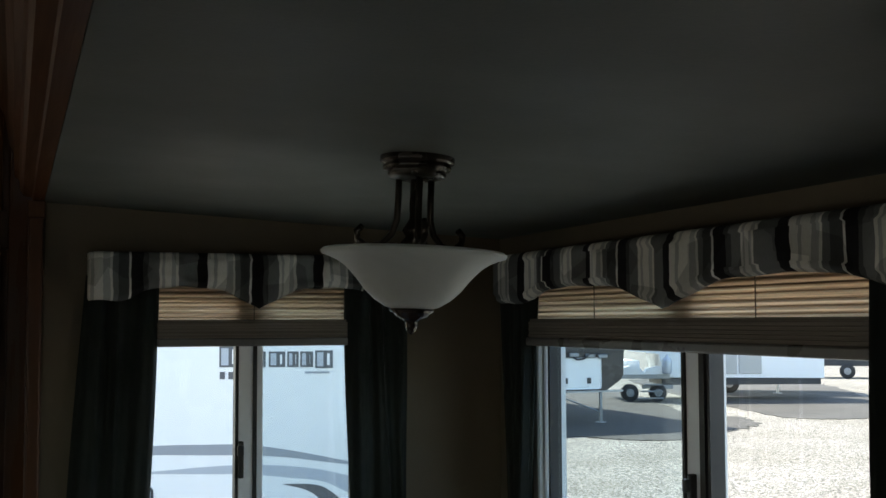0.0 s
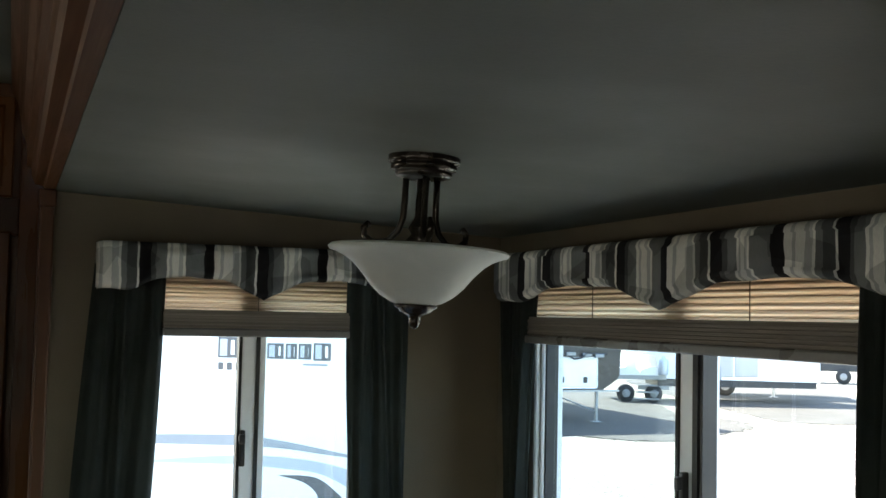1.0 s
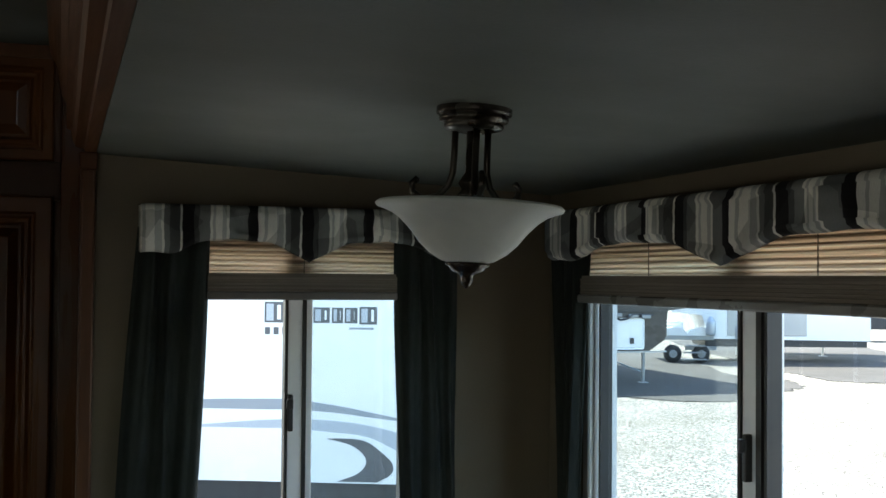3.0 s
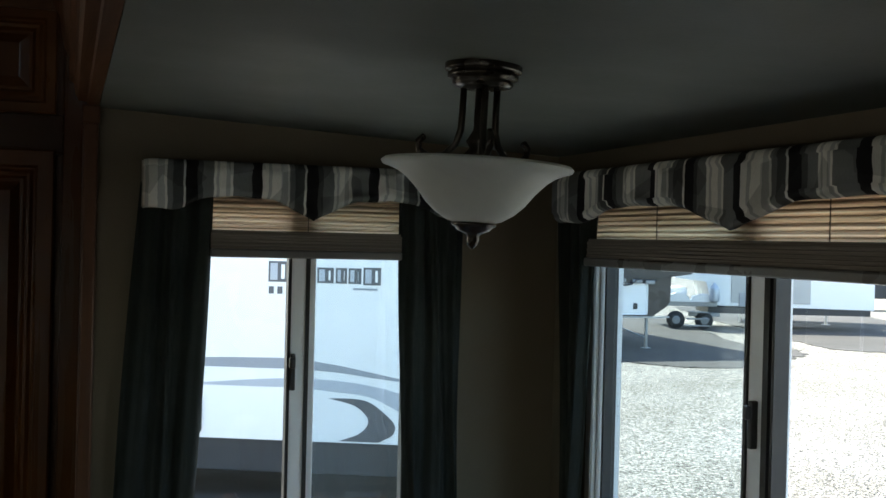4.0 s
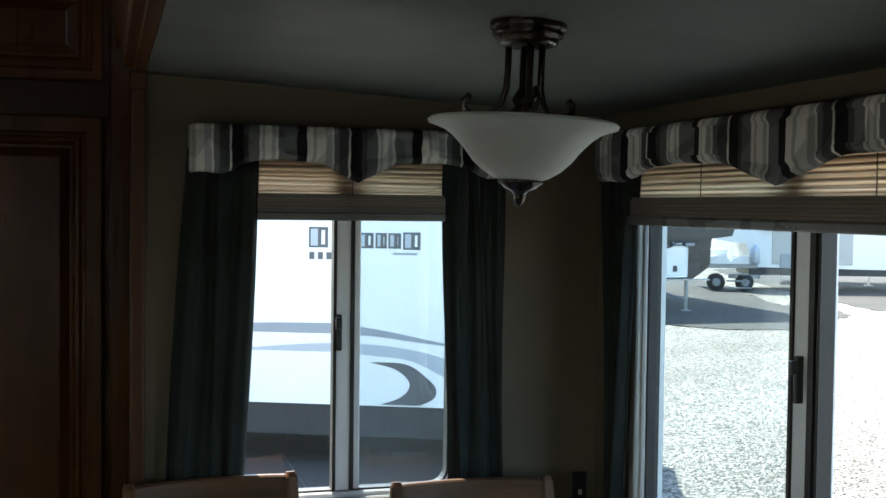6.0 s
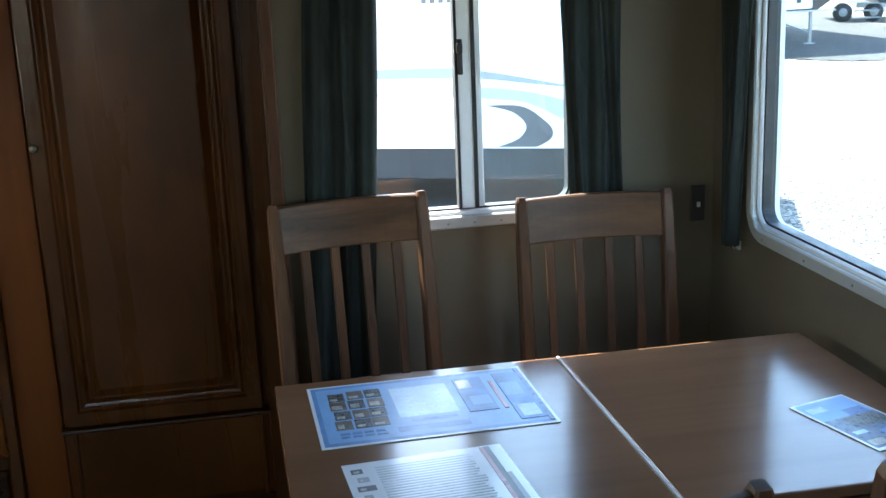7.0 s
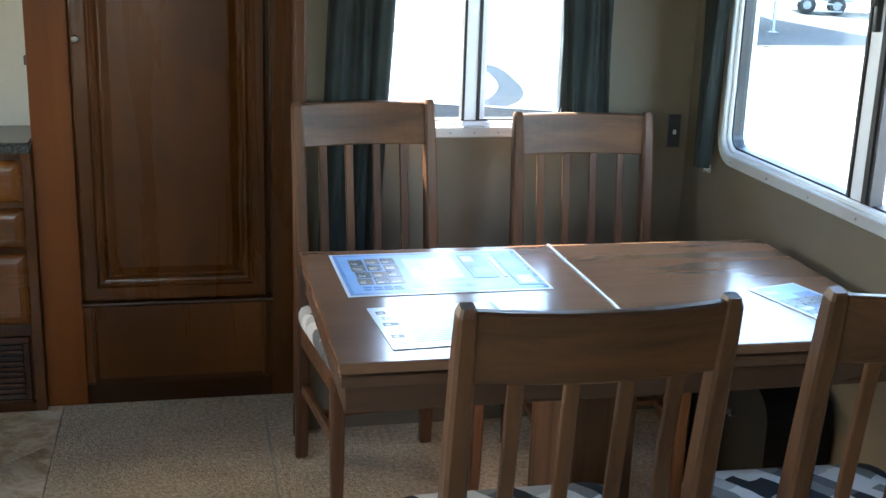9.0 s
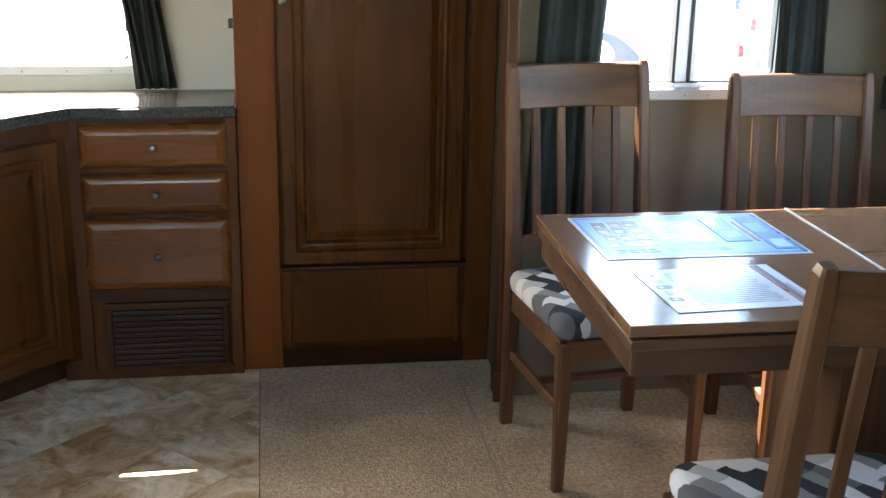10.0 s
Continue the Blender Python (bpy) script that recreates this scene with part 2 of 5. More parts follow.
def stripe_material(name, period):
    """Woven stripes across the width, with ragged edges and broken threads."""
    m, n, l, b = material(name)
    tc = n.new("ShaderNodeTexCoord")
    sep = n.new("ShaderNodeSeparateXYZ")
    l.new(tc.outputs["Object"], sep.inputs[0])
    rag = noise_tex(n, l, coords(n, l, (30, 30, 18)), 1.0, 3)
    shift = n.new("ShaderNodeMath")
    shift.operation = "MULTIPLY_ADD"
    l.new(rag, shift.inputs[0])
    shift.inputs[1].default_value = 0.012
    l.new(sep.outputs["X"], shift.inputs[2])
    per = n.new("ShaderNodeMath")
    per.operation = "MULTIPLY"
    l.new(shift.outputs[0], per.inputs[0])
    per.inputs[1].default_value = 1 / period
    fr = n.new("ShaderNodeMath")
    fr.operation = "FRACT"
    l.new(per.outputs[0], fr.inputs[0])
    W, G, M, D, K = (0.70, 0.69, 0.63), (0.42, 0.43, 0.41), (0.17, 0.18, 0.175), (0.075, 0.08, 0.078), (0.016, 0.016, 0.018)
    stops = [(0.0, W), (0.05, G), (0.075, W), (0.15, G), (0.206, W), (0.225, M), (0.27, D), (0.353, W), (0.375, K), (0.47, D), (0.51, M), (0.60, W), (0.625, G), (0.645, W), (0.70, G), (0.735, W), (0.76, M), (0.917, K)]
    col = ramp(n, l, fr.outputs[0], stops, "CONSTANT")
    patch = n.new("ShaderNodeTexVoronoi")
    patch.inputs["Scale"].default_value = 1.0
    l.new(coords(n, l, (13, 0.01, 16)), patch.inputs["Vector"])
    tone = ramp(n, l, patch.outputs["Color"], [(0.0, (0.62, 0.63, 0.63)), (0.45, (1, 1, 1))], "CONSTANT")
    col = mixed(n, l, 0.8, col, tone, "MULTIPLY")
    weave = noise_tex(n, l, coords(n, l, (600, 600, 120)), 1.0, 2)
    col = mixed(n, l, 0.35, col, ramp(n, l, weave, [(0.3, (0.6, 0.6, 0.6)), (0.7, (1, 1, 1))]), "MULTIPLY")
    l.new(col, b.inputs["Base Color"])
    b.inputs["Roughness"].default_value, b.inputs["Specular IOR Level"].default_value = 0.9, 0.15
    bump(n, l, weave, b, 0.3, 0.001)
    return m


def cushion_material():
    """Cloth of angular white, grey and charcoal patches."""
    m, n, l, b = material("patchwork_seat_cloth")
    mp = n.new("ShaderNodeMapping")
    mp.inputs["Rotation"].default_value = (0, 0, 1.05)
    tc = n.new("ShaderNodeTexCoord")
    l.new(tc.outputs["Object"], mp.inputs["Vector"])
    wob = n.new("ShaderNodeTexNoise")
    wob.inputs["Scale"].default_value, wob.inputs["Detail"].default_value = 16.0, 1.0
    l.new(tc.outputs["Object"], wob.inputs["Vector"])
    bend = n.new("ShaderNodeVectorMath")
    bend.operation = "MULTIPLY_ADD"
    l.new(wob.outputs["Color"], bend.inputs[0])
    bend.inputs[1].default_value = (0.03, 0.02, 0.0)
    l.new(mp.outputs[0], bend.inputs[2])
    br = n.new("ShaderNodeTexBrick")
    br.offset, br.squash = 0.37, 0.7
    br.inputs["Color1"].default_value, br.inputs["Color2"].default_value = (0, 0, 0, 1), (1, 1, 1, 1)
    br.inputs["Scale"].default_value, br.inputs["Mortar Size"].default_value = 1.0, 0.0
    br.inputs["Brick Width"].default_value, br.inputs["Row Height"].default_value = 0.095, 0.033
    l.new(bend.outputs[0], br.inputs["Vector"])
    col = ramp(n, l, br.outputs["Color"], [(0.0, (0.035, 0.038, 0.038)), (0.16, (0.12, 0.125, 0.118)), (0.36, (0.23, 0.23, 0.205)), (0.52, (0.44, 0.43, 0.385)), (0.72, (0.66, 0.645, 0.585))], "CONSTANT")
    weave = noise_tex(n, l, coords(n, l, (500, 160, 500)), 1.0, 2)
    l.new(mixed(n, l, 0.3, col, ramp(n, l, weave, [(0.3, (0.6, 0.6, 0.6)), (0.7, (1, 1, 1))]), "MULTIPLY"), b.inputs["Base Color"])
    b.inputs["Roughness"].default_value, b.inputs["Specular IOR Level"].default_value = 0.9, 0.15
    bump(n, l, weave, b, 0.3, 0.001)
    return m


def shade_material(name, colour, through_colour, amount):
    m, n, l, b = material(name)
    weave = noise_tex(n, l, coords(n, l, (0.8, 0.8, 260)), 1.0, 3)
    col = ramp(n, l, weave, [(0.3, tuple(c * 0.6 for c in colour)), (0.7, colour)])
    l.new(col, b.inputs["Base Color"])
    b.inputs["Roughness"].default_value = 0.8
    tr, mx = n.new("ShaderNodeBsdfTranslucent"), n.new("ShaderNodeMixShader")
    thread = ramp(n, l, weave, [(0.35, tuple(c * 0.45 for c in through_colour)), (0.55, through_colour), (0.68, tuple(min(1, c * 1.5) for c in through_colour))])
    l.new(thread, tr.inputs["Color"])
    mx.inputs[0].default_value = amount
    l.new(b.outputs[0], mx.inputs[1])
    l.new(tr.outputs[0], mx.inputs[2])
    l.new(mx.outputs[0], n["Material Output"].inputs["Surface"])
    bump(n, l, weave, b, 0.4, 0.002)
    return m


def pane_material(name, clear, tint, gloss=0.05, rough=0.0):
    """Thin glass or mesh: lets light straight through, with a little gloss or grey thread."""
    m, n, l, b = material(name)
    tr, gl, mx = n.new("ShaderNodeBsdfTransparent"), n.new("ShaderNodeBsdfGlossy"), n.new("ShaderNodeMixShader")
    tr.inputs["Color"].default_value = (*tint, 1)
    gl.inputs["Roughness"].default_value = rough
    mx.inputs[0].default_value = gloss
    l.new(tr.outputs[0], mx.inputs[1])
    l.new((gl if clear else b).outputs[0], mx.inputs[2])
    b.inputs["Base Color"].default_value, b.inputs["Roughness"].default_value = (0.30, 0.33, 0.36, 1), 0.7
    l.new(mx.outputs[0], n["Material Output"].inputs["Surface"])
    return m


def gravel_material():
    m, n, l, b = material("pale_gravel")
    v = coords(n, l)
    vor = n.new("ShaderNodeTexVoronoi")
    vor.inputs["Scale"].default_value = 30.0
    l.new(v, vor.inputs["Vector"])
    pebble = ramp(n, l, noise_tex(n, l, v, 24.0, 5, 0.8), [(0.42, (0.03, 0.028, 0.025)), (0.52, (0.36, 0.35, 0.325)), (0.64, (0.66, 0.65, 0.61))])
    gaps = ramp(n, l, vor.outputs["Distance"], [(0.35, (1, 1, 1)), (0.62, (0.28, 0.27, 0.25))])
    col = mixed(n, l, 0.45, pebble, gaps, "MULTIPLY")
    broad = ramp(n, l, noise_tex(n, l, v, 0.35, 4), [(0.3, (0.7, 0.68, 0.64)), (0.7, (1, 1, 1))])
    l.new(mixed(n, l, 1.0, col, broad, "MULTIPLY"), b.inputs["Base Color"])
    b.inputs["Roughness"].default_value = 0.95
    bump(n, l, vor.outputs["Distance"], b, 1.0, 0.05)
    return m


def granite_material():
    m, n, l, b = material("dark_speckled_worktop")
    v = coords(n, l)
    col = ramp(n, l, noise_tex(n, l, v, 130, 4, 0.7), [(0.36, (0.012, 0.012, 0.012)), (0.55, (0.038, 0.038, 0.034)), (0.7, (0.11, 0.105, 0.09))])
    l.new(col, b.inputs["Base Color"])
    b.inputs["Roughness"].default_value = 0.22
    return m


def frosted_material():
    m, n, l, b = material("frosted_lamp_glass")
    v = coords(n, l)
    col = ramp(n, l, noise_tex(n, l, v, 14, 4, 0.6, 1.0), [(0.3, (0.74, 0.76, 0.73)), (0.7, (0.86, 0.88, 0.85))])
    l.new(col, b.inputs["Base Color"])
    b.inputs["Roughness"].default_value = 0.38
    tr, mx = n.new("ShaderNodeBsdfTranslucent"), n.new("ShaderNodeMixShader")
    tr.inputs["Color"].default_value = (0.88, 0.91, 0.88, 1)
    mx.inputs[0].default_value = 0.48
    l.new(b.outputs[0], mx.inputs[1])
    l.new(tr.outputs[0], mx.inputs[2])
    l.new(mx.outputs[0], n["Material Output"].inputs["Surface"])
    return m


CARPET, TILE, STRIPES, PATCHES = carpet_material(), tile_material(), stripe_material("striped_valance_cloth", 0.33), cushion_material()
STRIPES_NARROW = stripe_material("narrow_striped_valance_cloth", 0.281)
GRAVEL, GRANITE, FROSTED = gravel_material(), granite_material(), frosted_material()
SHADE = shade_material("woven_tan_shade", (0.48, 0.39, 0.30), (0.90, 0.75, 0.60), 0.78)
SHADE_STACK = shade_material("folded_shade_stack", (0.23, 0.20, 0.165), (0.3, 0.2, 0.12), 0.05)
GLASS = pane_material("window_glass", True, (0.97, 0.985, 0.99), 0.04)
SCREEN = pane_material("insect_screen", False, (0.88, 0.94, 0.96), 0.11)


# ---- mesh helpers ----
def finish(bm, name, mat, smooth=False):
    bmesh.ops.recalc_face_normals(bm, faces=bm.faces)
    me = bpy.data.meshes.new(name)
    bm.to_mesh(me)
    bm.free()
    me.materials.append(mat)
    if smooth:
        for p in me.polygons:
            p.use_smooth = True
    return me


def part(name, bm, mat, parent=None, label="", smooth=False, at=None):
    ob = new(name, finish(bm, name, mat, smooth))
    if parent is not None:
        ob.parent = parent
    if at is not None:
        ob.matrix_basis = at
    return tagged(ob, label)


def thing(name, m, label, category, group="", kind=""):
    ob = new(name)
    ob.empty_display_size = 0.1
    ob.matrix_basis = m
    return tagged(ob, label, category, group, kind)


def box(lo, hi, bevel=0.0, bm=None, seg=2):
    """A box from corner to corner with rounded edges."""
    bm = bm or bmesh.new()
    lo, hi = Vector(lo), Vector(hi)
    m = Matrix.Translation((lo + hi) / 2) @ Matrix.Diagonal((*(hi - lo), 1))
    made = bmesh.ops.create_cube(bm, size=1, matrix=m)
    if bevel:
        edges = list({e for v in made["verts"] for e in v.link_edges})
        bmesh.ops.bevel(bm, geom=edges, offset=bevel, segments=seg, affect="EDGES", profile=0.5)
    return bm


def lathe(profile, seg=48, bm=None):
    """A turned body from (radius, height) pairs round z."""
    bm = bm or bmesh.new()
    rings = []
    for r, z in profile:
        if r < 1e-6:
            rings.append([bm.verts.new((0, 0, z))])
        else:
            rings.append([bm.verts.new((r * math.cos(2 * math.pi * k / seg), r * math.sin(2 * math.pi * k / seg), z)) for k in range(seg)])
    for a, b in zip(rings, rings[1:]):
        for k in range(seg):
            q = [a[k % len(a)], a[(k + 1) % len(a)], b[(k + 1) % len(b)], b[k % len(b)]]
            q = list(dict.fromkeys(q))
            if len(q) > 2:
                bm.faces.new(q)
    return bm


def sweep(points, half_sizes, bm=None, up=Vector((0, 1, 0))):
    """A bar of rounded rectangular section along a line; half_sizes: (across, deep) at each point."""
    bm = bm or bmesh.new()
    pts = [Vector(p) for p in points]
    rings = []
    for k, p in enumerate(pts):
        d = (pts[min(k + 1, len(pts) - 1)] - pts[max(k - 1, 0)]).normalized()
        a = up.cross(d).normalized()
        c = d.cross(a).normalized()
        w, h = half_sizes[k] if isinstance(half_sizes, list) else half_sizes
        e = min(w, h) * 0.35
        ring = [(w, h - e), (w - e, h), (-w + e, h), (-w, h - e), (-w, -h + e), (-w + e, -h), (w - e, -h), (w, -h + e)]
        rings.append([bm.verts.new(p + a * x + c * y) for x, y in ring])
    for a, b in zip(rings, rings[1:]):
        for k in range(8):
            bm.faces.new([a[k], a[(k + 1) % 8], b[(k + 1) % 8], b[k]])
    bm.faces.new(rings[0])
    bm.faces.new(rings[-1])
    return bm


def tube(points, r, seg=8, bm=None):
    bm = bm or bmesh.new()
    pts = [Vector(p) for p in points]
    rings = []
    for k, p in enumerate(pts):
        d = (pts[min(k + 1, len(pts) - 1)] - pts[max(k - 1, 0)]).normalized()
        a = d.orthogonal().normalized() if k == 0 else (rings[-1][1] - d * rings[-1][1].dot(d)).normalized()
        c = d.cross(a)
        rings.append(([bm.verts.new(p + r * (a * math.cos(2 * math.pi * j / seg) + c * math.sin(2 * math.pi * j / seg))) for j in range(seg)], a))
    for (a, _), (b, _) in zip(rings, rings[1:]):
        for j in range(seg):
            bm.faces.new([a[j], a[(j + 1) % seg], b[(j + 1) % seg], b[j]])
    bm.faces.new(rings[0][0])
    bm.faces.new(rings[-1][0])
    return bm


def prism(outline, y0, y1, bm=None):
    """An outline in x and z, made solid from y0 to y1."""
    bm = bm or bmesh.new()
    a = [bm.verts.new((x, y0, z)) for x, z in outline]
    b = [bm.verts.new((x, y1, z)) for x, z in outline]
    for k in range(len(a)):
        bm.faces.new([a[k], a[(k + 1) % len(a)], b[(k + 1) % len(a)], b[k]])
    bm.faces.new(a)
    bm.faces.new(b)
    return bm


def rounded(w, h, r, n=7):
    """The outline of a rectangle with round corners, about the origin."""
    pts = []
    for cx, cz, a0 in ((w / 2 - r, h / 2 - r, 0), (-w / 2 + r, h / 2 - r, 90), (-w / 2 + r, -h / 2 + r, 180), (w / 2 - r, -h / 2 + r, 270)):
        for k in range(n + 1):
            a = radians(a0 + 90 * k / n)
            pts.append((cx + r * math.cos(a), cz + r * math.sin(a)))
    return pts


def ring_frame(w, h, r, width, y0, y1, lip=0.004, bm=None):
    """A window frame: round-cornered ring of that width, from y0 (room) to y1 (outside), with eased edges."""
    bm = bm or bmesh.new()
    loops = []
    for inset, y in ((0, y1), (0, y0 + lip), (lip, y0), (width - lip, y0), (width, y0 + lip), (width, y1)):
        loops.append([bm.verts.new((x, y, z)) for x, z in rounded(w - 2 * inset, h - 2 * inset, max(r - inset, 0.012))])
    for a, b in zip(loops, loops[1:] + loops[:1]):
        for k in range(len(a)):
            bm.faces.new([a[k], a[(k + 1) % len(a)], b[(k + 1) % len(a)], b[k]])
    return bm


def sheet(columns, rows, place, thick=0.003, bm=None):
    """A cloth with two faces: place(u, v) gives a point for u, v in 0..1."""
    bm = bm or bmesh.new()
    sides = []
    for off in (0.0, thick):
        sides.append([[bm.verts.new(Vector(place(i / columns, j / rows)) + Vector((0, off, 0))) for j in range(rows + 1)] for i in range(columns + 1)])
    for g in sides:
        for i in range(columns):
            for j in range(rows):
                bm.faces.new([g[i][j], g[i + 1][j], g[i + 1][j + 1], g[i][j + 1]])
    a, b = sides
    rim = [(i, 0) for i in range(columns)] + [(columns, j) for j in range(rows)] + [(i, rows) for i in range(columns, 0, -1)] + [(0, j) for j in range(rows, 0, -1)]
    for (i, j), (p, q) in zip(rim, rim[1:] + rim[:1]):
        bm.faces.new([a[i][j], a[p][q], b[p][q], b[i][j]])
    return bm


# ---- the shell of the caravan ----
NORTH, EAST, LOW_CEILING, HIGH_CEILING, GROUND = 2.78, 1.27, 1.972, 2.27, -0.9
END_WALL, WEST, SOUTH = 3.33, -2.3, -2.6
NWIN = (0.283, 0.913, 0.902, 1.80)
EWIN = (1.075, 2.555, 0.872, 1.80)
WWIN = (-0.45, 1.35, 0.95, 1.80)
SWIN = (-2.0, -0.3, 0.95, 1.80)
KWIN = (-1.95, -0.955, 0.895, 1.50)


def wall_with_hole(name, span, height, hole, axis, at, thick, mat, label):
    """A wall along x or y with one opening; hole: from, to, bottom, top. at: its face to the room."""
    bm = bmesh.new()
    inset = 0.027
    h0, h1, z0, z1 = hole[0] + inset, hole[1] - inset, hole[2] + inset, hole[3] - inset
    a, b, lo, hi = *span, *height
    for u0, u1, w0, w1 in ((a, h0, lo, hi), (h1, b, lo, hi), (h0, h1, lo, z0), (h0, h1, z1, hi)):
        if axis == "x":
            box((u0, at, w0), (u1, at + thick, w1), bm=bm)
        else:
            box((at, u0, w0), (at + thick, u1, w1), bm=bm)
    return tagged(part(name, bm, mat), label, "wall", kind="structure")


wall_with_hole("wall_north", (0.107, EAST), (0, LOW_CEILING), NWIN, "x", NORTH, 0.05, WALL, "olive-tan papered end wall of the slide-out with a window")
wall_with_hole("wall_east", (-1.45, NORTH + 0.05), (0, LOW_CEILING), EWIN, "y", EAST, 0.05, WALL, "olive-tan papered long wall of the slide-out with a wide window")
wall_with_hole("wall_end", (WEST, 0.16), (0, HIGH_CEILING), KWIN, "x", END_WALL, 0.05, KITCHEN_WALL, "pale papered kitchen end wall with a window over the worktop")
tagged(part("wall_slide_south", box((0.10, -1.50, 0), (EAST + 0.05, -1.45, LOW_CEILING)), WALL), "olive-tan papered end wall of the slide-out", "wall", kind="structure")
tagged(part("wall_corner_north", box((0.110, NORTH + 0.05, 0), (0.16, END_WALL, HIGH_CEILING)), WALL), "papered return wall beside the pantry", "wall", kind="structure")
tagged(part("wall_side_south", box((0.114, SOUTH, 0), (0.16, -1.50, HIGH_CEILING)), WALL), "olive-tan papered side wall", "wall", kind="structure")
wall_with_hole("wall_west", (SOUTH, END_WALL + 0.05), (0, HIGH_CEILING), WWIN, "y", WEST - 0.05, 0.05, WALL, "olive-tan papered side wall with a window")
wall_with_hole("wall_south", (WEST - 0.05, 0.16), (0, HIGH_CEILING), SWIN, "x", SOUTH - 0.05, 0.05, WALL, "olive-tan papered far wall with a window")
tagged(part("ceiling_slide", prism([(0.106, LOW_CEILING), (EAST + 0.05, LOW_CEILING - 0.066), (EAST + 0.05, LOW_CEILING + 0.04), (0.106, LOW_CEILING + 0.06)], -1.50, NORTH + 0.05), CEILING), "vinyl ceiling of the slide-out, its dimness painted in as dark grey-green", "ceiling", kind="structure")
tagged(part("ceiling_main", box((WEST - 0.05, SOUTH - 0.05, HIGH_CEILING), (0.16, END_WALL + 0.05, HIGH_CEILING + 0.05)), CEILING), "vinyl ceiling of the main room, its dimness painted in as dark grey-green", "ceiling", kind="structure")
base = box((WEST - 0.05, SOUTH - 0.05, -0.08), (0.16, END_WALL + 0.05, -0.012))
box((0.16, -1.50, -0.08), (EAST + 0.05, NORTH + 0.05, -0.012), bm=base)
tagged(part("floor_base", base, DARK_SKIRT), "dark underfloor of the caravan", "floor", kind="structure")
tagged(part("floor_underbody", box((WEST, SOUTH, GROUND), (0.10, END_WALL, -0.082)), DARK_SKIRT), "black skirting that closes the space under the floor", "floor", kind="structure")
pile = box((-0.625, SOUTH, -0.012), (0.112, END_WALL, 0.0))
box((0.112, -1.45, -0.012), (EAST, NORTH, 0.0), bm=pile)
tagged(part("floor_carpet", pile, CARPET), "brown flecked loop-pile carpet", "floor", kind="structure")
tagged(part("carpet_seam", box((-0.012, -1.4, 0.0), (-0.006, 2.86, 0.0015)), plain("seam_thread", (0.33, 0.29, 0.22), 0.9)), "raised seam across the carpet", "trim", kind="structure")

BEAM = [(0.105, 1.971), (0.081, 1.971), (0.078, 1.979), (0.059, 1.983), (0.053, 1.996), (0.049, 2.021), (0.039, 2.026), (0.037, 2.081), (0.027, 2.101), (0.015, 2.171), (-0.001, 2.2), (-0.005, 2.268), (0.105, 2.268)]
tagged(part("trim_beam", prism(BEAM, -1.50, NORTH - 0.02), BEAM_WOOD), "stained wooden crown moulding along the slide-out opening", "trim", kind="structure")
post = bmesh.new()
box((0.072, NORTH - 0.035, 0), (0.106, NORTH + 0.05, 1.972), 0.006, post)
box((0.068, NORTH - 0.040, 1.93), (0.109, NORTH - 0.03, 1.972), 0.004, post)
box((0.064, NORTH - 0.045, 0), (0.109, NORTH - 0.03, 0.10), 0.004, post)
tagged(part("trim_post", post, TRIM_WOOD), "stained wooden corner post of the slide-out", "trim", kind="structure")


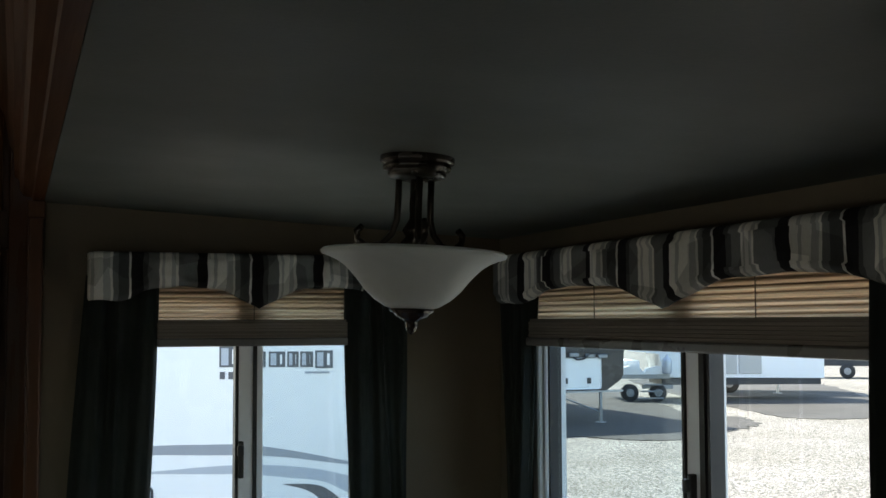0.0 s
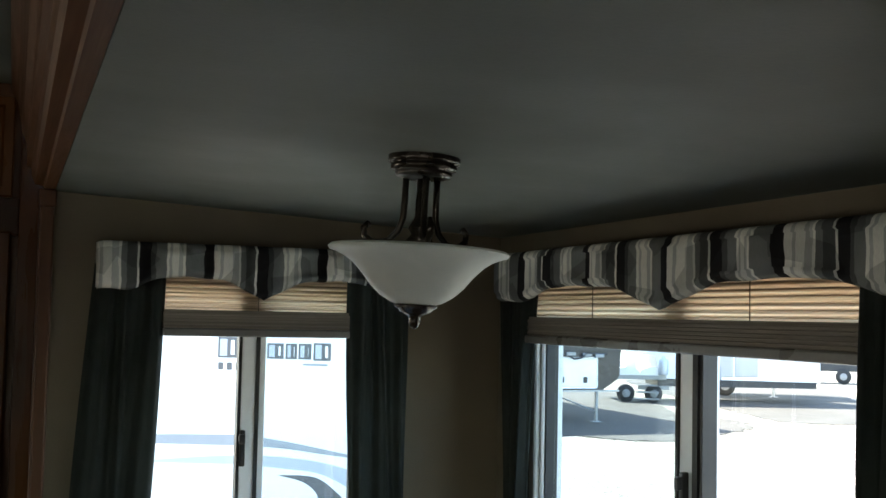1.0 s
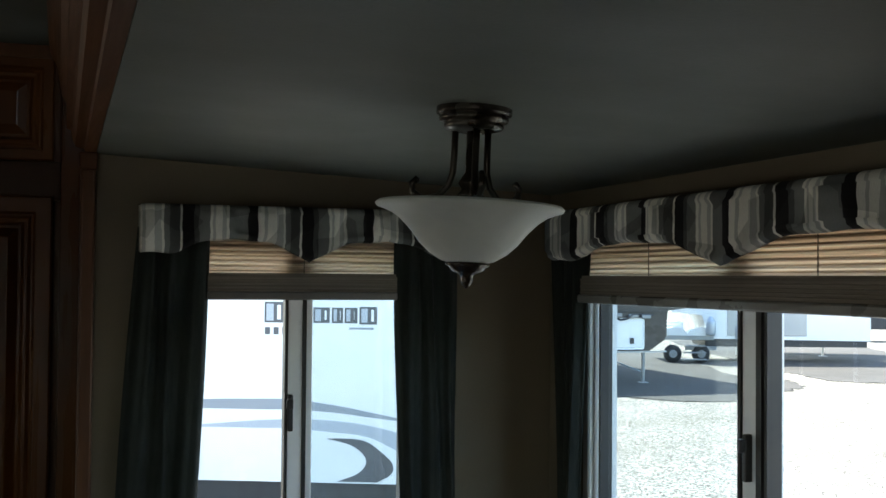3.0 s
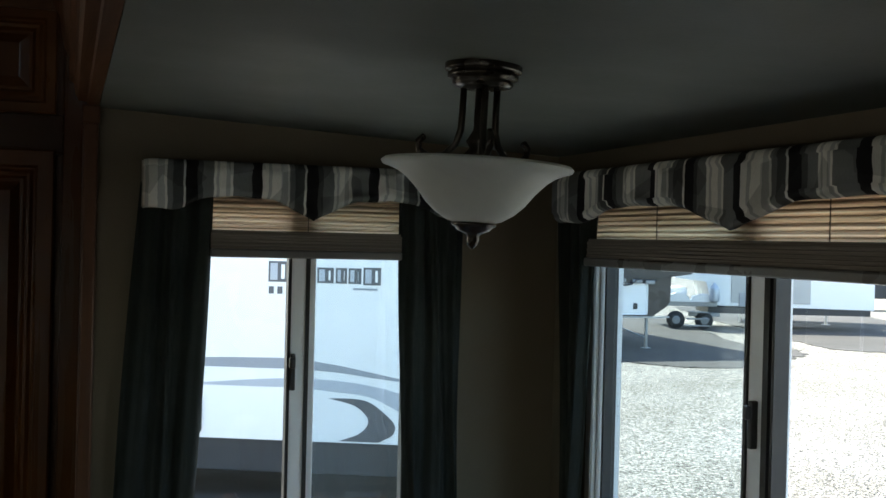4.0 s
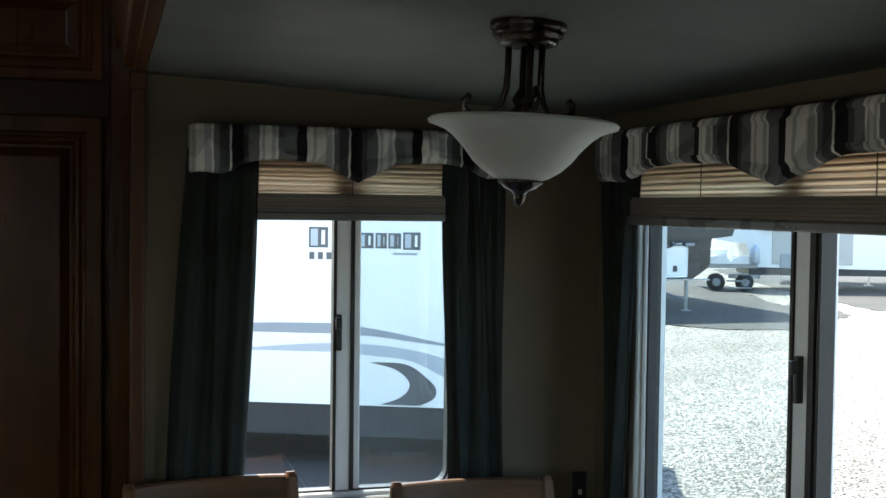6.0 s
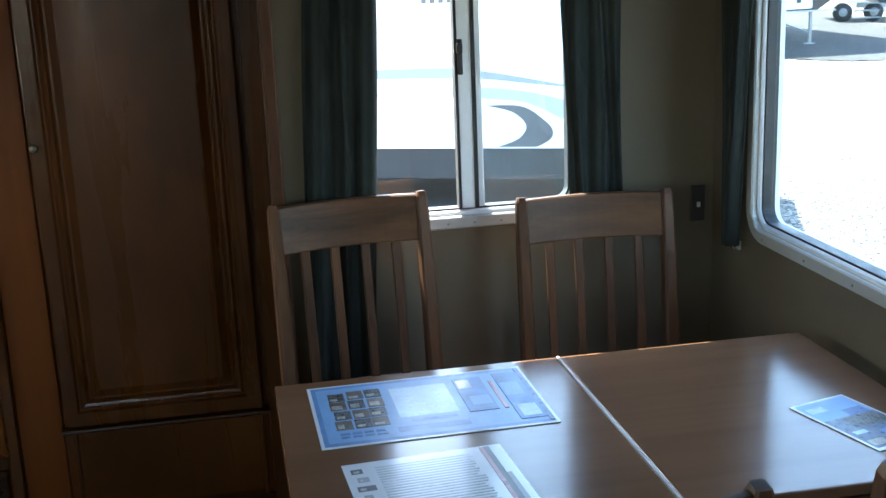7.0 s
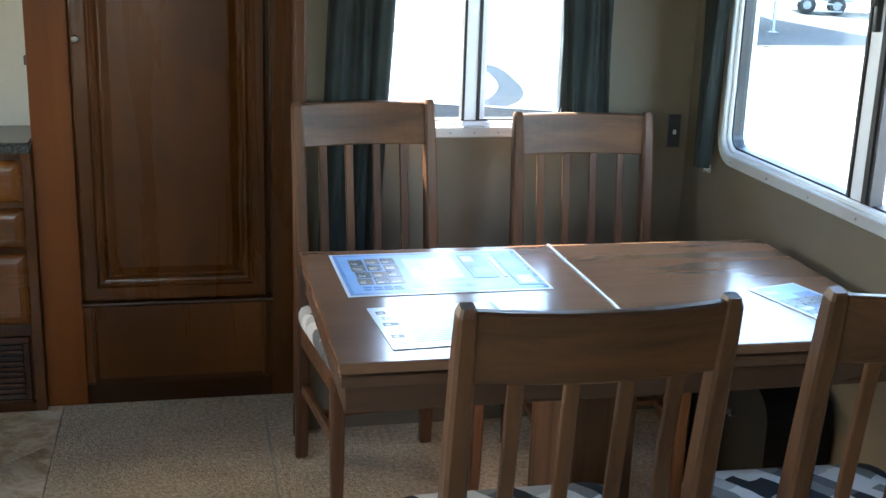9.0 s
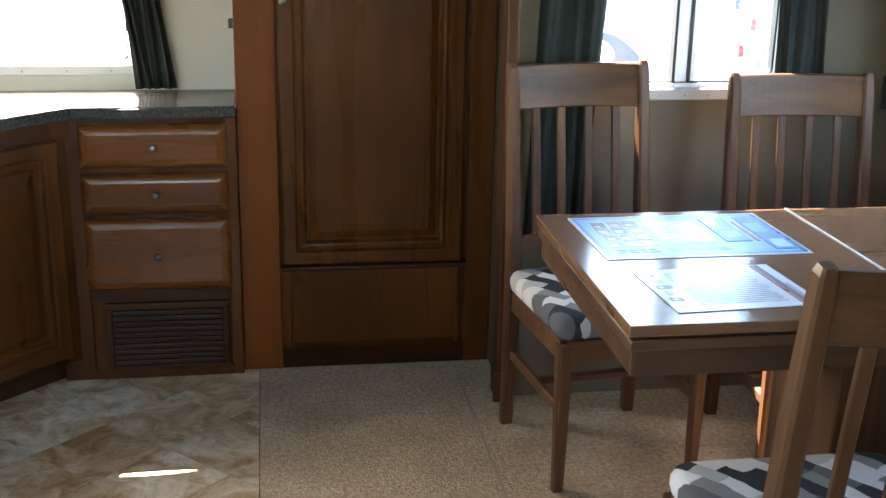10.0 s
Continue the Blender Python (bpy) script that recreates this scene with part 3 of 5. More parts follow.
# ---- windows ----
def window(name, hole, m, bar, bar_width, screen, label, latch_z, black_edges, corner=0.085):
    """A sliding window in local x (along the wall) and y (outwards), hung about the middle of its hole."""
    x0, x1, z0, z1 = hole
    w, h = x1 - x0, z1 - z0
    root = tagged(new(name), label, "window", kind="structure")
    root.matrix_basis = m @ pose((x0 + x1) / 2, 0, (z0 + z1) / 2)
    c = bar - (x0 + x1) / 2
    part("window_frame", ring_frame(w, h, corner, 0.034, -0.010, 0.045), ALUMINIUM, root, "grey metal frame with round corners")
    part("inner_frame", ring_frame(w - 0.062, h - 0.062, max(corner - 0.027, 0.014), 0.016, 0.004, 0.06), WHITE_SASH, root, "pale inner frame")
    part("seal", ring_frame(w - 0.092, h - 0.092, max(corner - 0.04, 0.013), 0.006, 0.012, 0.045, 0.001), BLACK_SEAL, root, "black rubber seal")
    b = bar_width / 2
    zt = h / 2 - 0.05
    part("sash_bar", box((c - b, 0.006, -zt), (c + b * 0.35, 0.030, zt), 0.003), WHITE_SASH, root, "pale metal meeting bar")
    part("sash_edge", box((c + b * 0.35, 0.012, -zt), (c + b * 0.86, 0.050, zt), 0.003), WHITE_SASH, root)
    for e0, e1 in black_edges:
        part("seal_strip", box((c + e0, 0.002, -zt), (c + e1, 0.034, zt)), BLACK_SEAL, root, "black rubber strip")
    lz = latch_z - (z0 + z1) / 2
    lat = bmesh.new()
    lx = c - b * (0.9 if bar_width < 0.075 else 0.35)
    box((lx - 0.004, -0.009, lz - 0.045), (lx + 0.009, 0.008, lz + 0.045), 0.003, lat)
    box((lx - 0.008, -0.018, lz + 0.01), (lx + 0.008, -0.007, lz + 0.036), 0.003, lat)
    part("latch", lat, BLACK_PLASTIC, root, "black plastic latch")
    for side, (p, q) in (("l", (-w / 2 + 0.05, c)), ("r", (c, w / 2 - 0.05))):
        bm = prism([(p, -zt), (q, -zt), (q, zt), (p, zt)], 0.024 if side == "l" else 0.034, 0.028 if side == "l" else 0.038)
        g = part("pane", bm, GLASS, root, "clear glass pane")
        g.visible_shadow = False
        if side == screen:
            part("insect_screen", prism([(p, -zt), (q, -zt), (q, zt), (p, zt)], 0.046, 0.047), SCREEN, root, "fine grey insect screen")
    for k in range(7):
        part("screw", box((-w / 2 + 0.1 + k * (w - 0.2) / 6 - 0.003, -0.0125, -h / 2 + 0.012), (-w / 2 + 0.1 + k * (w - 0.2) / 6 + 0.003, -0.0095, -h / 2 + 0.018), 0.001), STEEL, root)
    return root


TO_EAST = Matrix(((0, 1, 0, EAST), (-1, 0, 0, 0), (0, 0, 1, 0), (0, 0, 0, 1)))
window("window_1", NWIN, pose(0, NORTH, 0), 0.602, 0.068, "r", "grey-framed sliding window with round corners and an insect screen", 1.35, ((-0.042, -0.034), (0.002, 0.012)))
window("window_2", (-EWIN[1], -EWIN[0], EWIN[2], EWIN[3]), TO_EAST, -1.836, 0.08, "l", "wide grey-framed sliding window with round corners", 1.35, ((-0.050, -0.040), (0.012, 0.030), (0.040, 0.049)))
window("window_3", KWIN, pose(0, END_WALL, 0), -1.45, 0.06, "l", "pale-framed kitchen window over the worktop", 1.2, (), 0.03)
TO_WEST = Matrix(((0, -1, 0, WEST), (1, 0, 0, 0), (0, 0, 1, 0), (0, 0, 0, 1)))
TO_SOUTH = Matrix(((-1, 0, 0, 0), (0, -1, 0, SOUTH), (0, 0, 1, 0), (0, 0, 0, 1)))
window("window_5", (0.3, 2.0, 0.95, 1.80), TO_SOUTH, 1.15, 0.07, "l", "wide grey-framed sliding window of the far wall", 1.35, ())
window("window_4", WWIN, TO_WEST, 0.45, 0.07, "l", "wide grey-framed sliding window of the far side", 1.35, ())


# ---- soft furnishings ----
def valance(name, width, m, height, label, depth=0.10, shift=0.0, cloth=None):
    """An upholstered box pelmet with a scalloped, pointed lower edge; local x along, y to the wall."""
    bm = bmesh.new()
    cols, rings = 96, []

    def bottom(u):
        e = abs(u - 0.5) * 2
        if e < 0.36:
            return -0.006 + 0.053 * math.sin(e / 0.36 * math.pi / 2) ** 0.95
        if e < 0.58:
            return 0.047
        return 0.047 - 0.032 * (0.5 - 0.5 * math.cos(min(1, (e - 0.58) / 0.26) * math.pi))

    for i in range(cols + 1):
        u = i / cols
        x = (u - 0.5) * width
        edge = min(u, 1 - u) * width
        r = 0.016
        inset = r - math.sqrt(max(0, r * r - max(0, r - edge) ** 2)) if edge < r else 0.0
        puff = 0.006 * math.sin(u * 37.0) + 0.004 * math.sin(u * 71 + 1)
        b = bottom(u) + 0.002 * math.sin(u * 53)
        pr = [(0.0, height), (-depth + r, height - inset * 0.4)]
        pr += [(-depth + r - r * math.sin(a) , height - r + r * math.cos(a)) for a in (0.5, 1.0, 1.57)]
        pr += [(-depth - puff, height - (height - b) * k / 5) for k in range(1, 5)]
        pr += [(-depth + r - r * math.cos(a), b + r - r * math.sin(a)) for a in (0.0, 0.6, 1.57)]
        pr += [(-depth + 0.03, b + 0.004), (-depth + 0.03, b + 0.03)]
        rings.append([bm.verts.new((x + shift, y + inset, z)) for y, z in pr])
    for a, b in zip(rings, rings[1:]):
        for k in range(len(a) - 1):
            bm.faces.new([a[k], b[k], b[k + 1], a[k + 1]])
    for s in (rings[0], rings[-1]):
        x = s[0].co.x
        low = s[-2].co.z
        back = [bm.verts.new((x, 0.0, low))]
        bm.faces.new([*s[:-1], back[0]])
    root = thing(name, m, label, "valance")
    part("padded_cover", bm, cloth or STRIPES, root, "grey-striped woven cover", True, at=pose(-shift, 0, 0))
    part("mounting_board", box((-width / 2 + 0.02, -depth + 0.035, height - 0.022), (width / 2 - 0.02, -0.002, height - 0.006)), CHAIR_WOOD, root, "wooden mounting board")
    return root


valance("valance", 0.79, pose(0.600, NORTH, 1.724), 0.129, "short grey-striped upholstered valance with a pointed scalloped edge", 0.105, 0.12, STRIPES_NARROW)
valance("valance", 1.54, TO_EAST @ pose(-1.785, 0, 1.715), 0.135, "long grey-striped upholstered valance with a pointed scalloped edge", 0.115, -0.075)


def blind(x0, x1, m, label, cords):
    """A raised woven shade: open pleats above a folded stack and a rail."""
    root = thing("roman_shade", m, label, "window shade")
    z0, z1 = 1.688, 1.80
    n = 9

    def place(u, v):
        k = v * n
        f = k - math.floor(k)
        return (x0 + (x1 - x0) * u, 0.004 + 0.007 * math.sin(f * math.pi) - 0.006 * f, z0 + (z1 - z0) * v)

    part("shade_cloth", sheet(8, 90, place, 0.0015), SHADE, root, "tan woven cloth with daylight behind it")
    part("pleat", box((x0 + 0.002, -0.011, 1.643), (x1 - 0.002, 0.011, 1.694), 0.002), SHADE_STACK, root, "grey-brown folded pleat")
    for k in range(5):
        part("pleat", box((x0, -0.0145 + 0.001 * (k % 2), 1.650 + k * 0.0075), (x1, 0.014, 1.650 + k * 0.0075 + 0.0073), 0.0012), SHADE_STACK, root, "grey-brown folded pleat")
    part("bottom_rail", box((x0, -0.020, 1.629), (x1, 0.012, 1.649), 0.004), plain("taupe_rail", (0.16, 0.155, 0.145), 0.3), root, "taupe bottom rail")
    for c in cords:
        part("cord", tube([(c, -0.005, z0), (c, -0.005, z1)], 0.0012, 6), SHADE_STACK, root)
    return root


blind(0.366, 0.836, pose(0, NORTH - 0.022, 0), "tan woven shade raised above the lower window", (0.60,))
blind(-2.52, -1.16, TO_EAST @ pose(0, -0.035, 0), "tan woven shade raised above the wide window", (-2.164, -1.579))


def curtain(m, top, bot, z0, z1, folds, amp, label, seed, mat=None):
    """Gathered cloth; top and bot: its left and right edges there."""
    rnd = random.Random(seed)
    ph = [rnd.uniform(0, 6.28) for _ in range(4)]

    def place(u, v):
        a0, a1 = bot[0] + (top[0] - bot[0]) * v, bot[1] + (top[1] - bot[1]) * v
        y = amp * math.sin(u * folds * 6.283 + ph[0] + 0.5 * math.sin(v * 3 + ph[1])) + amp * 0.4 * math.sin(u * folds * 15.1 + ph[2] + v * 2)
        x = a0 + (a1 - a0) * u + 0.006 * math.sin(v * 5 + u * 9 + ph[3])
        return (x, y, z0 + (z1 - z0) * v)

    ob = new("curtain", finish(sheet(int(folds * 12), 24, place, 0.002), "curtain", mat or CURTAIN, True))
    ob.matrix_basis = m
    return tagged(ob, label, "curtain", "side curtains")


N_HANG, E_HANG = pose(0, NORTH - 0.036, 0), TO_EAST @ pose(0, -0.045, 0)
curtain(N_HANG, (0.200, 0.371), (0.128, 0.318), 0.50, 1.80, 3, 0.010, "charcoal side curtain hanging beside the smaller window", 1)
curtain(N_HANG, (0.832, 0.987), (0.847, 1.005), 0.88, 1.80, 3, 0.010, "charcoal side curtain hanging beside the smaller window", 2)
curtain(E_HANG, (-2.66, -2.455), (-2.572, -2.548), 0.85, 1.80, 3, 0.016, "charcoal side curtain gathered in the corner", 3)
curtain(TO_EAST @ pose(0, -0.078, 0), (-1.252, -1.04), (-1.256, -1.03), 0.86, 1.80, 5, 0.016, "charcoal side curtain at the end of the wide window", 4)
hook = thing("curtain_hook", TO_EAST @ pose(-2.60, -0.002, 0.838), "small white curtain hook on the wall", "hook")
part("plate", box((-0.008, -0.006, -0.012), (0.008, 0.002, 0.012), 0.002), ALUMINIUM, hook)
part("knob", lathe([(0, 0.02), (0.007, 0.018), (0.009, 0.012), (0.005, 0.004), (0.004, 0.0)], 12), NICKEL, hook, at=pose(0, -0.004, 0, 90))
sock = thing("wall_outlet", pose(1.225, NORTH, 0.918), "black wall outlet with a pale switch on the papered wall", "outlet")
part("plate", box((-0.020, -0.008, -0.050), (0.020, 0.002, 0.050), 0.003), BLACK_PLASTIC, sock)
part("switch", box((-0.005, -0.012, -0.010), (0.005, -0.006, 0.004), 0.002), WHITE_STRIP, sock)


# ---- ceiling lamp ----
lamp = thing("ceiling_lamp", pose(0.630, 1.605, LOW_CEILING - 0.029, 0, 2.4, 0) @ Matrix.Diagonal((0.985, 0.985, 0.967, 1)), "oiled-bronze semi-flush ceiling lamp with a frosted glass bowl, unlit", "lamp")
part("canopy", lathe([(0, 0.006), (0.058, 0.006), (0.059, 0.004), (0.059, -0.007), (0.0585, -0.009), (0.050, -0.0095), (0.0495, -0.012), (0.0535, -0.013), (0.0545, -0.016), (0.0535, -0.020), (0.0465, -0.022), (0.046, -0.025), (0.047, -0.028), (0.044, -0.032), (0.034, -0.035), (0, -0.036)]), BRONZE, lamp, "stepped bronze canopy", True)
for k in range(3):
    a = radians(20 + 120 * k)
    c, s = math.cos(a), math.sin(a)
    part("arm", tube([(r * c, r * s, z) for r, z in ((0.030, -0.034), (0.030, -0.07), (0.031, -0.10), (0.038, -0.122), (0.055, -0.139), (0.080, -0.143), (0.098, -0.132), (0.100, -0.118), (0.090, -0.110))], 0.0055, 10), BRONZE, lamp, "", True)
part("stem", lathe([(0, -0.035), (0.010, -0.036), (0.010, -0.10), (0.016, -0.11), (0.020, -0.118), (0.014, -0.128), (0.022, -0.138), (0.010, -0.15), (0.008, -0.25), (0, -0.25)], 20), BRONZE, lamp, "", True)
BOWL = [(0.147, -0.155), (0.145, -0.159), (0.135, -0.162), (0.121, -0.168), (0.108, -0.177), (0.097, -0.188), (0.088, -0.198), (0.076, -0.214), (0.060, -0.229), (0.042, -0.240), (0.02, -0.246), (0, -0.247)]
part("glass_bowl", lathe(BOWL + [(max(0, r - 0.004), z + 0.004) for r, z in reversed(BOWL)] + [BOWL[0]], 72), FROSTED, lamp, "white frosted glass bowl", True)
part("finial", lathe([(0, -0.243), (0.034, -0.243), (0.035, -0.247), (0.028, -0.251), (0.026, -0.255), (0.014, -0.260), (0.009, -0.264), (0.010, -0.270), (0.007, -0.278), (0.002, -0.283), (0, -0.284)], 28), BRONZE, lamp, "turned bronze finial", True)


# ---- dining table ----
table = thing("dining_table", pose(0, 0, 0), "brown wood-grain dinette table with a folding leaf, standing against the wall", "table")
part("tabletop", box((0.028, 1.428, 0.728), (0.637, 2.150, 0.75), 0.004), TABLE_WOOD, table)
part("tabletop", box((0.642, 1.428, 0.728), (1.207, 2.150, 0.75), 0.004), TABLE_WOOD, table)
part("edge_strip", box((0.637, 1.429, 0.730), (0.642, 2.149, 0.7515)), WHITE_STRIP, table, "white strip between the leaves")
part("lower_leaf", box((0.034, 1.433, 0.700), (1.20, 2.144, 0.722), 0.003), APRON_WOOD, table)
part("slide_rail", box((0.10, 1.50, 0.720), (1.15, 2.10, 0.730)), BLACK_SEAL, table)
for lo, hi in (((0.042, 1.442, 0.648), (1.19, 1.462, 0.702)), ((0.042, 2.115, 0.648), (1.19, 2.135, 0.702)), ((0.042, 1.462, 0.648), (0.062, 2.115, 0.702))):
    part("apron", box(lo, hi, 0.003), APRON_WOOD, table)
part("pedestal", box((0.56, 1.66, 0.02), (0.70, 1.96, 0.702), 0.006), CHAIR_WOOD, table, "dark wooden box pedestal")
part("pedestal_foot", box((0.52, 1.58, 0.0), (0.74, 2.04, 0.03), 0.006), CHAIR_WOOD, table)


bin_box = thing("floor_box", pose(1.17, 2.0, 0), "matt black round-topped box standing on the carpet against the wall", "box")
part("shell", prism([(x, z + 0.235) for x, z in rounded(0.42, 0.47, 0.08)], -0.085, 0.085), BLACK_CLOTH, bin_box, at=pose(0, 0, 0, 0, 0, 90))
part("grip", box((-0.098, -0.05, 0.35), (-0.084, 0.05, 0.365), 0.004), BLACK_PLASTIC, bin_box)


# ---- chairs ----
def dining_chair(m):
    ch = thing("dining_chair", m, "brown wooden slat-back dining chair with a grey patchwork seat", "chair", "chairs round the table")

    def sag(x):
        return -0.030 * (1 - (x / 0.19) ** 2)

    def lean(z):
        return -0.205 + (0.018 * (z / 0.45) if z < 0.45 else 0.018 - 0.072 * ((z - 0.45) / 0.55) ** 1.25)

    zs = [0, 0.15, 0.3, 0.45, 0.55, 0.65, 0.75, 0.85, 0.94, 0.985, 0.998]
    hs = [(0.017, 0.016), (0.018, 0.019), (0.019, 0.022), (0.019, 0.026), (0.018, 0.024), (0.018, 0.022), (0.017, 0.021), (0.016, 0.020), (0.015, 0.019), (0.014, 0.017), (0.010, 0.012)]
    for s in (-1, 1):
        part("back_post", sweep([(s * 0.191, lean(z), z) for z in zs], hs), CHAIR_WOOD, ch)
        part("front_leg", sweep([(s * 0.190, 0.205, z) for z in (0, 0.2, 0.39)], [(0.014, 0.014), (0.017, 0.017), (0.019, 0.019)]), CHAIR_WOOD, ch)
        part("side_stretcher", sweep([(s * 0.188, y, 0.215) for y in (-0.185, 0, 0.195)], (0.009, 0.014), up=Vector((0, 0, 1))), CHAIR_RAIL, ch)
        part("seat_rail", box((s * 0.190 - 0.010, -0.18, 0.345), (s * 0.190 + 0.010, 0.20, 0.40), 0.003), CHAIR_RAIL, ch)
    part("seat_rail", box((-0.18, 0.195, 0.345), (0.18, 0.215, 0.40), 0.003), CHAIR_RAIL, ch)
    part("seat_rail", box((-0.18, -0.20, 0.345), (0.18, -0.18, 0.40), 0.003), CHAIR_RAIL, ch)
    part("cross_stretcher", sweep([(-0.18, 0.01, 0.215), (0.18, 0.01, 0.215)], (0.012, 0.009), up=Vector((0, 0, 1))), CHAIR_RAIL, ch)

    def slab(z0, z1, t):
        bm, rings = bmesh.new(), []
        for k in range(17):
            x = -0.178 + 0.356 * k / 16
            top = z1
            y0, y1 = lean(z0) + sag(x), lean(top) + sag(x)
            e = 0.004
            rings.append([bm.verts.new(p) for p in ((x, y0 - t, z0 + e), (x, y0 - t + e, z0), (x, y0 + t - e, z0), (x, y0 + t, z0 + e), (x, y1 + t, top - e), (x, y1 + t - e, top), (x, y1 - t + e, top), (x, y1 - t, top - e))])
        for a, b in zip(rings, rings[1:]):
            for k in range(8):
                bm.faces.new([a[k], a[(k + 1) % 8], b[(k + 1) % 8], b[k]])
        bm.faces.new(rings[0])
        bm.faces.new(rings[-1])
        return bm

    part("top_rail", slab(0.878, 0.992, 0.011), CHAIR_RAIL, ch)
    part("lower_rail", slab(0.50, 0.545, 0.010), CHAIR_RAIL, ch)
    for x in (-0.118, -0.040, 0.040, 0.118):
        part("back_slat", sweep([(x, lean(z) + sag(x), z) for z in (0.53, 0.62, 0.71, 0.80, 0.89)], (0.0115, 0.006)), CHAIR_WOOD, ch)
    cu = bmesh.new()
    prof = rounded(0.41, 0.40, 0.035, 5)
    loops = [[cu.verts.new((x * k, y * k + 0.015, z)) for x, y in prof] for k, z in ((0.96, 0.401), (1.0, 0.410), (1.02, 0.426), (1.018, 0.442), (0.99, 0.456), (0.94, 0.463), (0.80, 0.467), (0.4, 0.469))]
    for a, b in zip(loops, loops[1:]):
        for k in range(len(a)):
            cu.faces.new([a[k], a[(k + 1) % len(a)], b[(k + 1) % len(a)], b[k]])
    cu.faces.new(loops[0])
    cu.faces.new(loops[-1])
    part("seat_cushion", cu, PATCHES, ch, "white, grey and charcoal patchwork cushion", True)
    return ch


chair = dining_chair(pose(0.871, 2.385, 0, 0, 0, 177))
copy_thing(chair, pose(0.288, 2.425, 0, 0, 0, 187) @ Matrix.Diagonal((0.99, 1, 1.028, 1)))
copy_thing(chair, pose(0.352, 1.262, 0, 0, 0, 0) @ Matrix.Diagonal((1.045, 1, 1, 1)))
copy_thing(chair, pose(0.934, 1.262, 0, 0, 0, -2) @ Matrix.Diagonal((1.045, 1, 1, 1)))



# ---- papers on the table ----
def leaflet(corner, w, h, turn, label, kinds):
    """A printed sheet: corner is its near left one; kinds: inked blocks as (x0, y0, x1, y1, ink), in shares of the sheet."""
    root = thing("leaflet", pose(corner[0], corner[1], 0.75, 0, 0, turn), label, "paper", "papers on the table")
    part("sheet", box((0, 0, 0.0008), (w, h, 0.0022)), PAPER, root)
    for k, (x0, y0, x1, y1, ink) in enumerate(kinds):
        part("print", box((x0 * w, y0 * h, 0.0022), (x1 * w, y1 * h, 0.0024 + 0.00003 * k)), ink, root)
    return root


rnd = random.Random(4)
poster = [(0.015, 0.02, 0.985, 0.98, BLUE_INK), (0.035, 0.06, 0.965, 0.94, SKY_INK), (0.36, 0.34, 0.62, 0.84, PALE_PRINT), (0.33, 0.12, 0.64, 0.20, BLUE_INK), (0.40, 0.26, 0.60, 0.30, BLUE_INK)]
for i in range(3):
    for j in range(4):
        x, y = 0.085 + 0.078 * i + rnd.uniform(-0.006, 0.006), 0.72 - 0.155 * j + rnd.uniform(-0.012, 0.012)
        poster.append((x, y, x + 0.072, y + 0.14, PHOTO if (i + j) % 2 else PHOTO_GREY))
        poster.append((x + 0.008, y + 0.02, x + 0.03 + rnd.uniform(0, 0.025), y + 0.05 + rnd.uniform(0, 0.04), PHOTO_LIGHT))
poster += [(0.09 + 0.05 * i, 0.12 + 0.05 * j, 0.125 + 0.05 * i + rnd.uniform(0, 0.01), 0.145 + 0.05 * j, BLUE_INK) for i in range(4) for j in range(2)]
poster += [(0.66, 0.30, 0.79, 0.88, BLUE_INK), (0.67, 0.70, 0.73, 0.84, PAPER), (0.69, 0.40, 0.78, 0.55, SKY_INK)]
poster += [(0.815, 0.30, 0.832, 0.78, RED_PALE), (0.85, 0.10, 0.965, 0.90, BLUE_INK), (0.86, 0.50, 0.94, 0.72, SKY_INK), (0.87, 0.14, 0.95, 0.33, PALE_PRINT), (0.965, 0.04, 0.985, 0.96, DEEP_BLUE)]
leaflet((0.096, 1.796), 0.449, 0.309, 0.8, "large blue printed poster with small photos on the table", poster)
letter = []
for j in range(6):
    letter.append((0.04 + 0.02 * (j % 2), 0.82 - 0.145 * j, 0.11 + 0.02 * (j % 3), 0.90 - 0.145 * j, GREY_DECAL if j % 2 else INK))
    letter.append((0.055 + 0.02 * (j % 2), 0.835 - 0.145 * j, 0.09, 0.87 - 0.145 * j, PHOTO_LIGHT))
letter += [(0.19, 0.88 - 0.042 * j, 0.80 - 0.05 * rnd.random(), 0.893 - 0.042 * j, FAINT_INK) for j in range(19)]
letter += [(0.86, 0.06, 0.885, 0.97, RED_PALE), (0.885, 0.06, 0.92, 0.97, DARK_DECAL), (0.92, 0.06, 0.95, 0.5, GREY_DECAL)]
leaflet((0.137, 1.483), 0.288, 0.236, 3.5, "white printed letter with small pictures on the table", letter)
SLATE_INK = plain("slate_photo_print", (0.10, 0.14, 0.22), 0.3, vary=0.7, broad=40)
small = [(0.04, 0.04, 0.96, 0.97, SLATE_INK), (0.04, 0.62, 0.96, 0.97, SKY_INK), (0.10, 0.78, 0.40, 0.88, PALE_PRINT), (0.30, 0.40, 0.92, 0.60, PHOTO_GREY), (0.12, 0.30, 0.34, 0.36, PALE_PRINT), (0.55, 0.62, 0.90, 0.74, DEEP_BLUE), (0.50, 0.16, 0.88, 0.30, BLUE_INK), (0.08, 0.08, 0.36, 0.18, PHOTO_LIGHT)]
leaflet((1.032, 1.528), 0.130, 0.226, 14.5, "small glossy blue photo leaflet lying on the table", small)


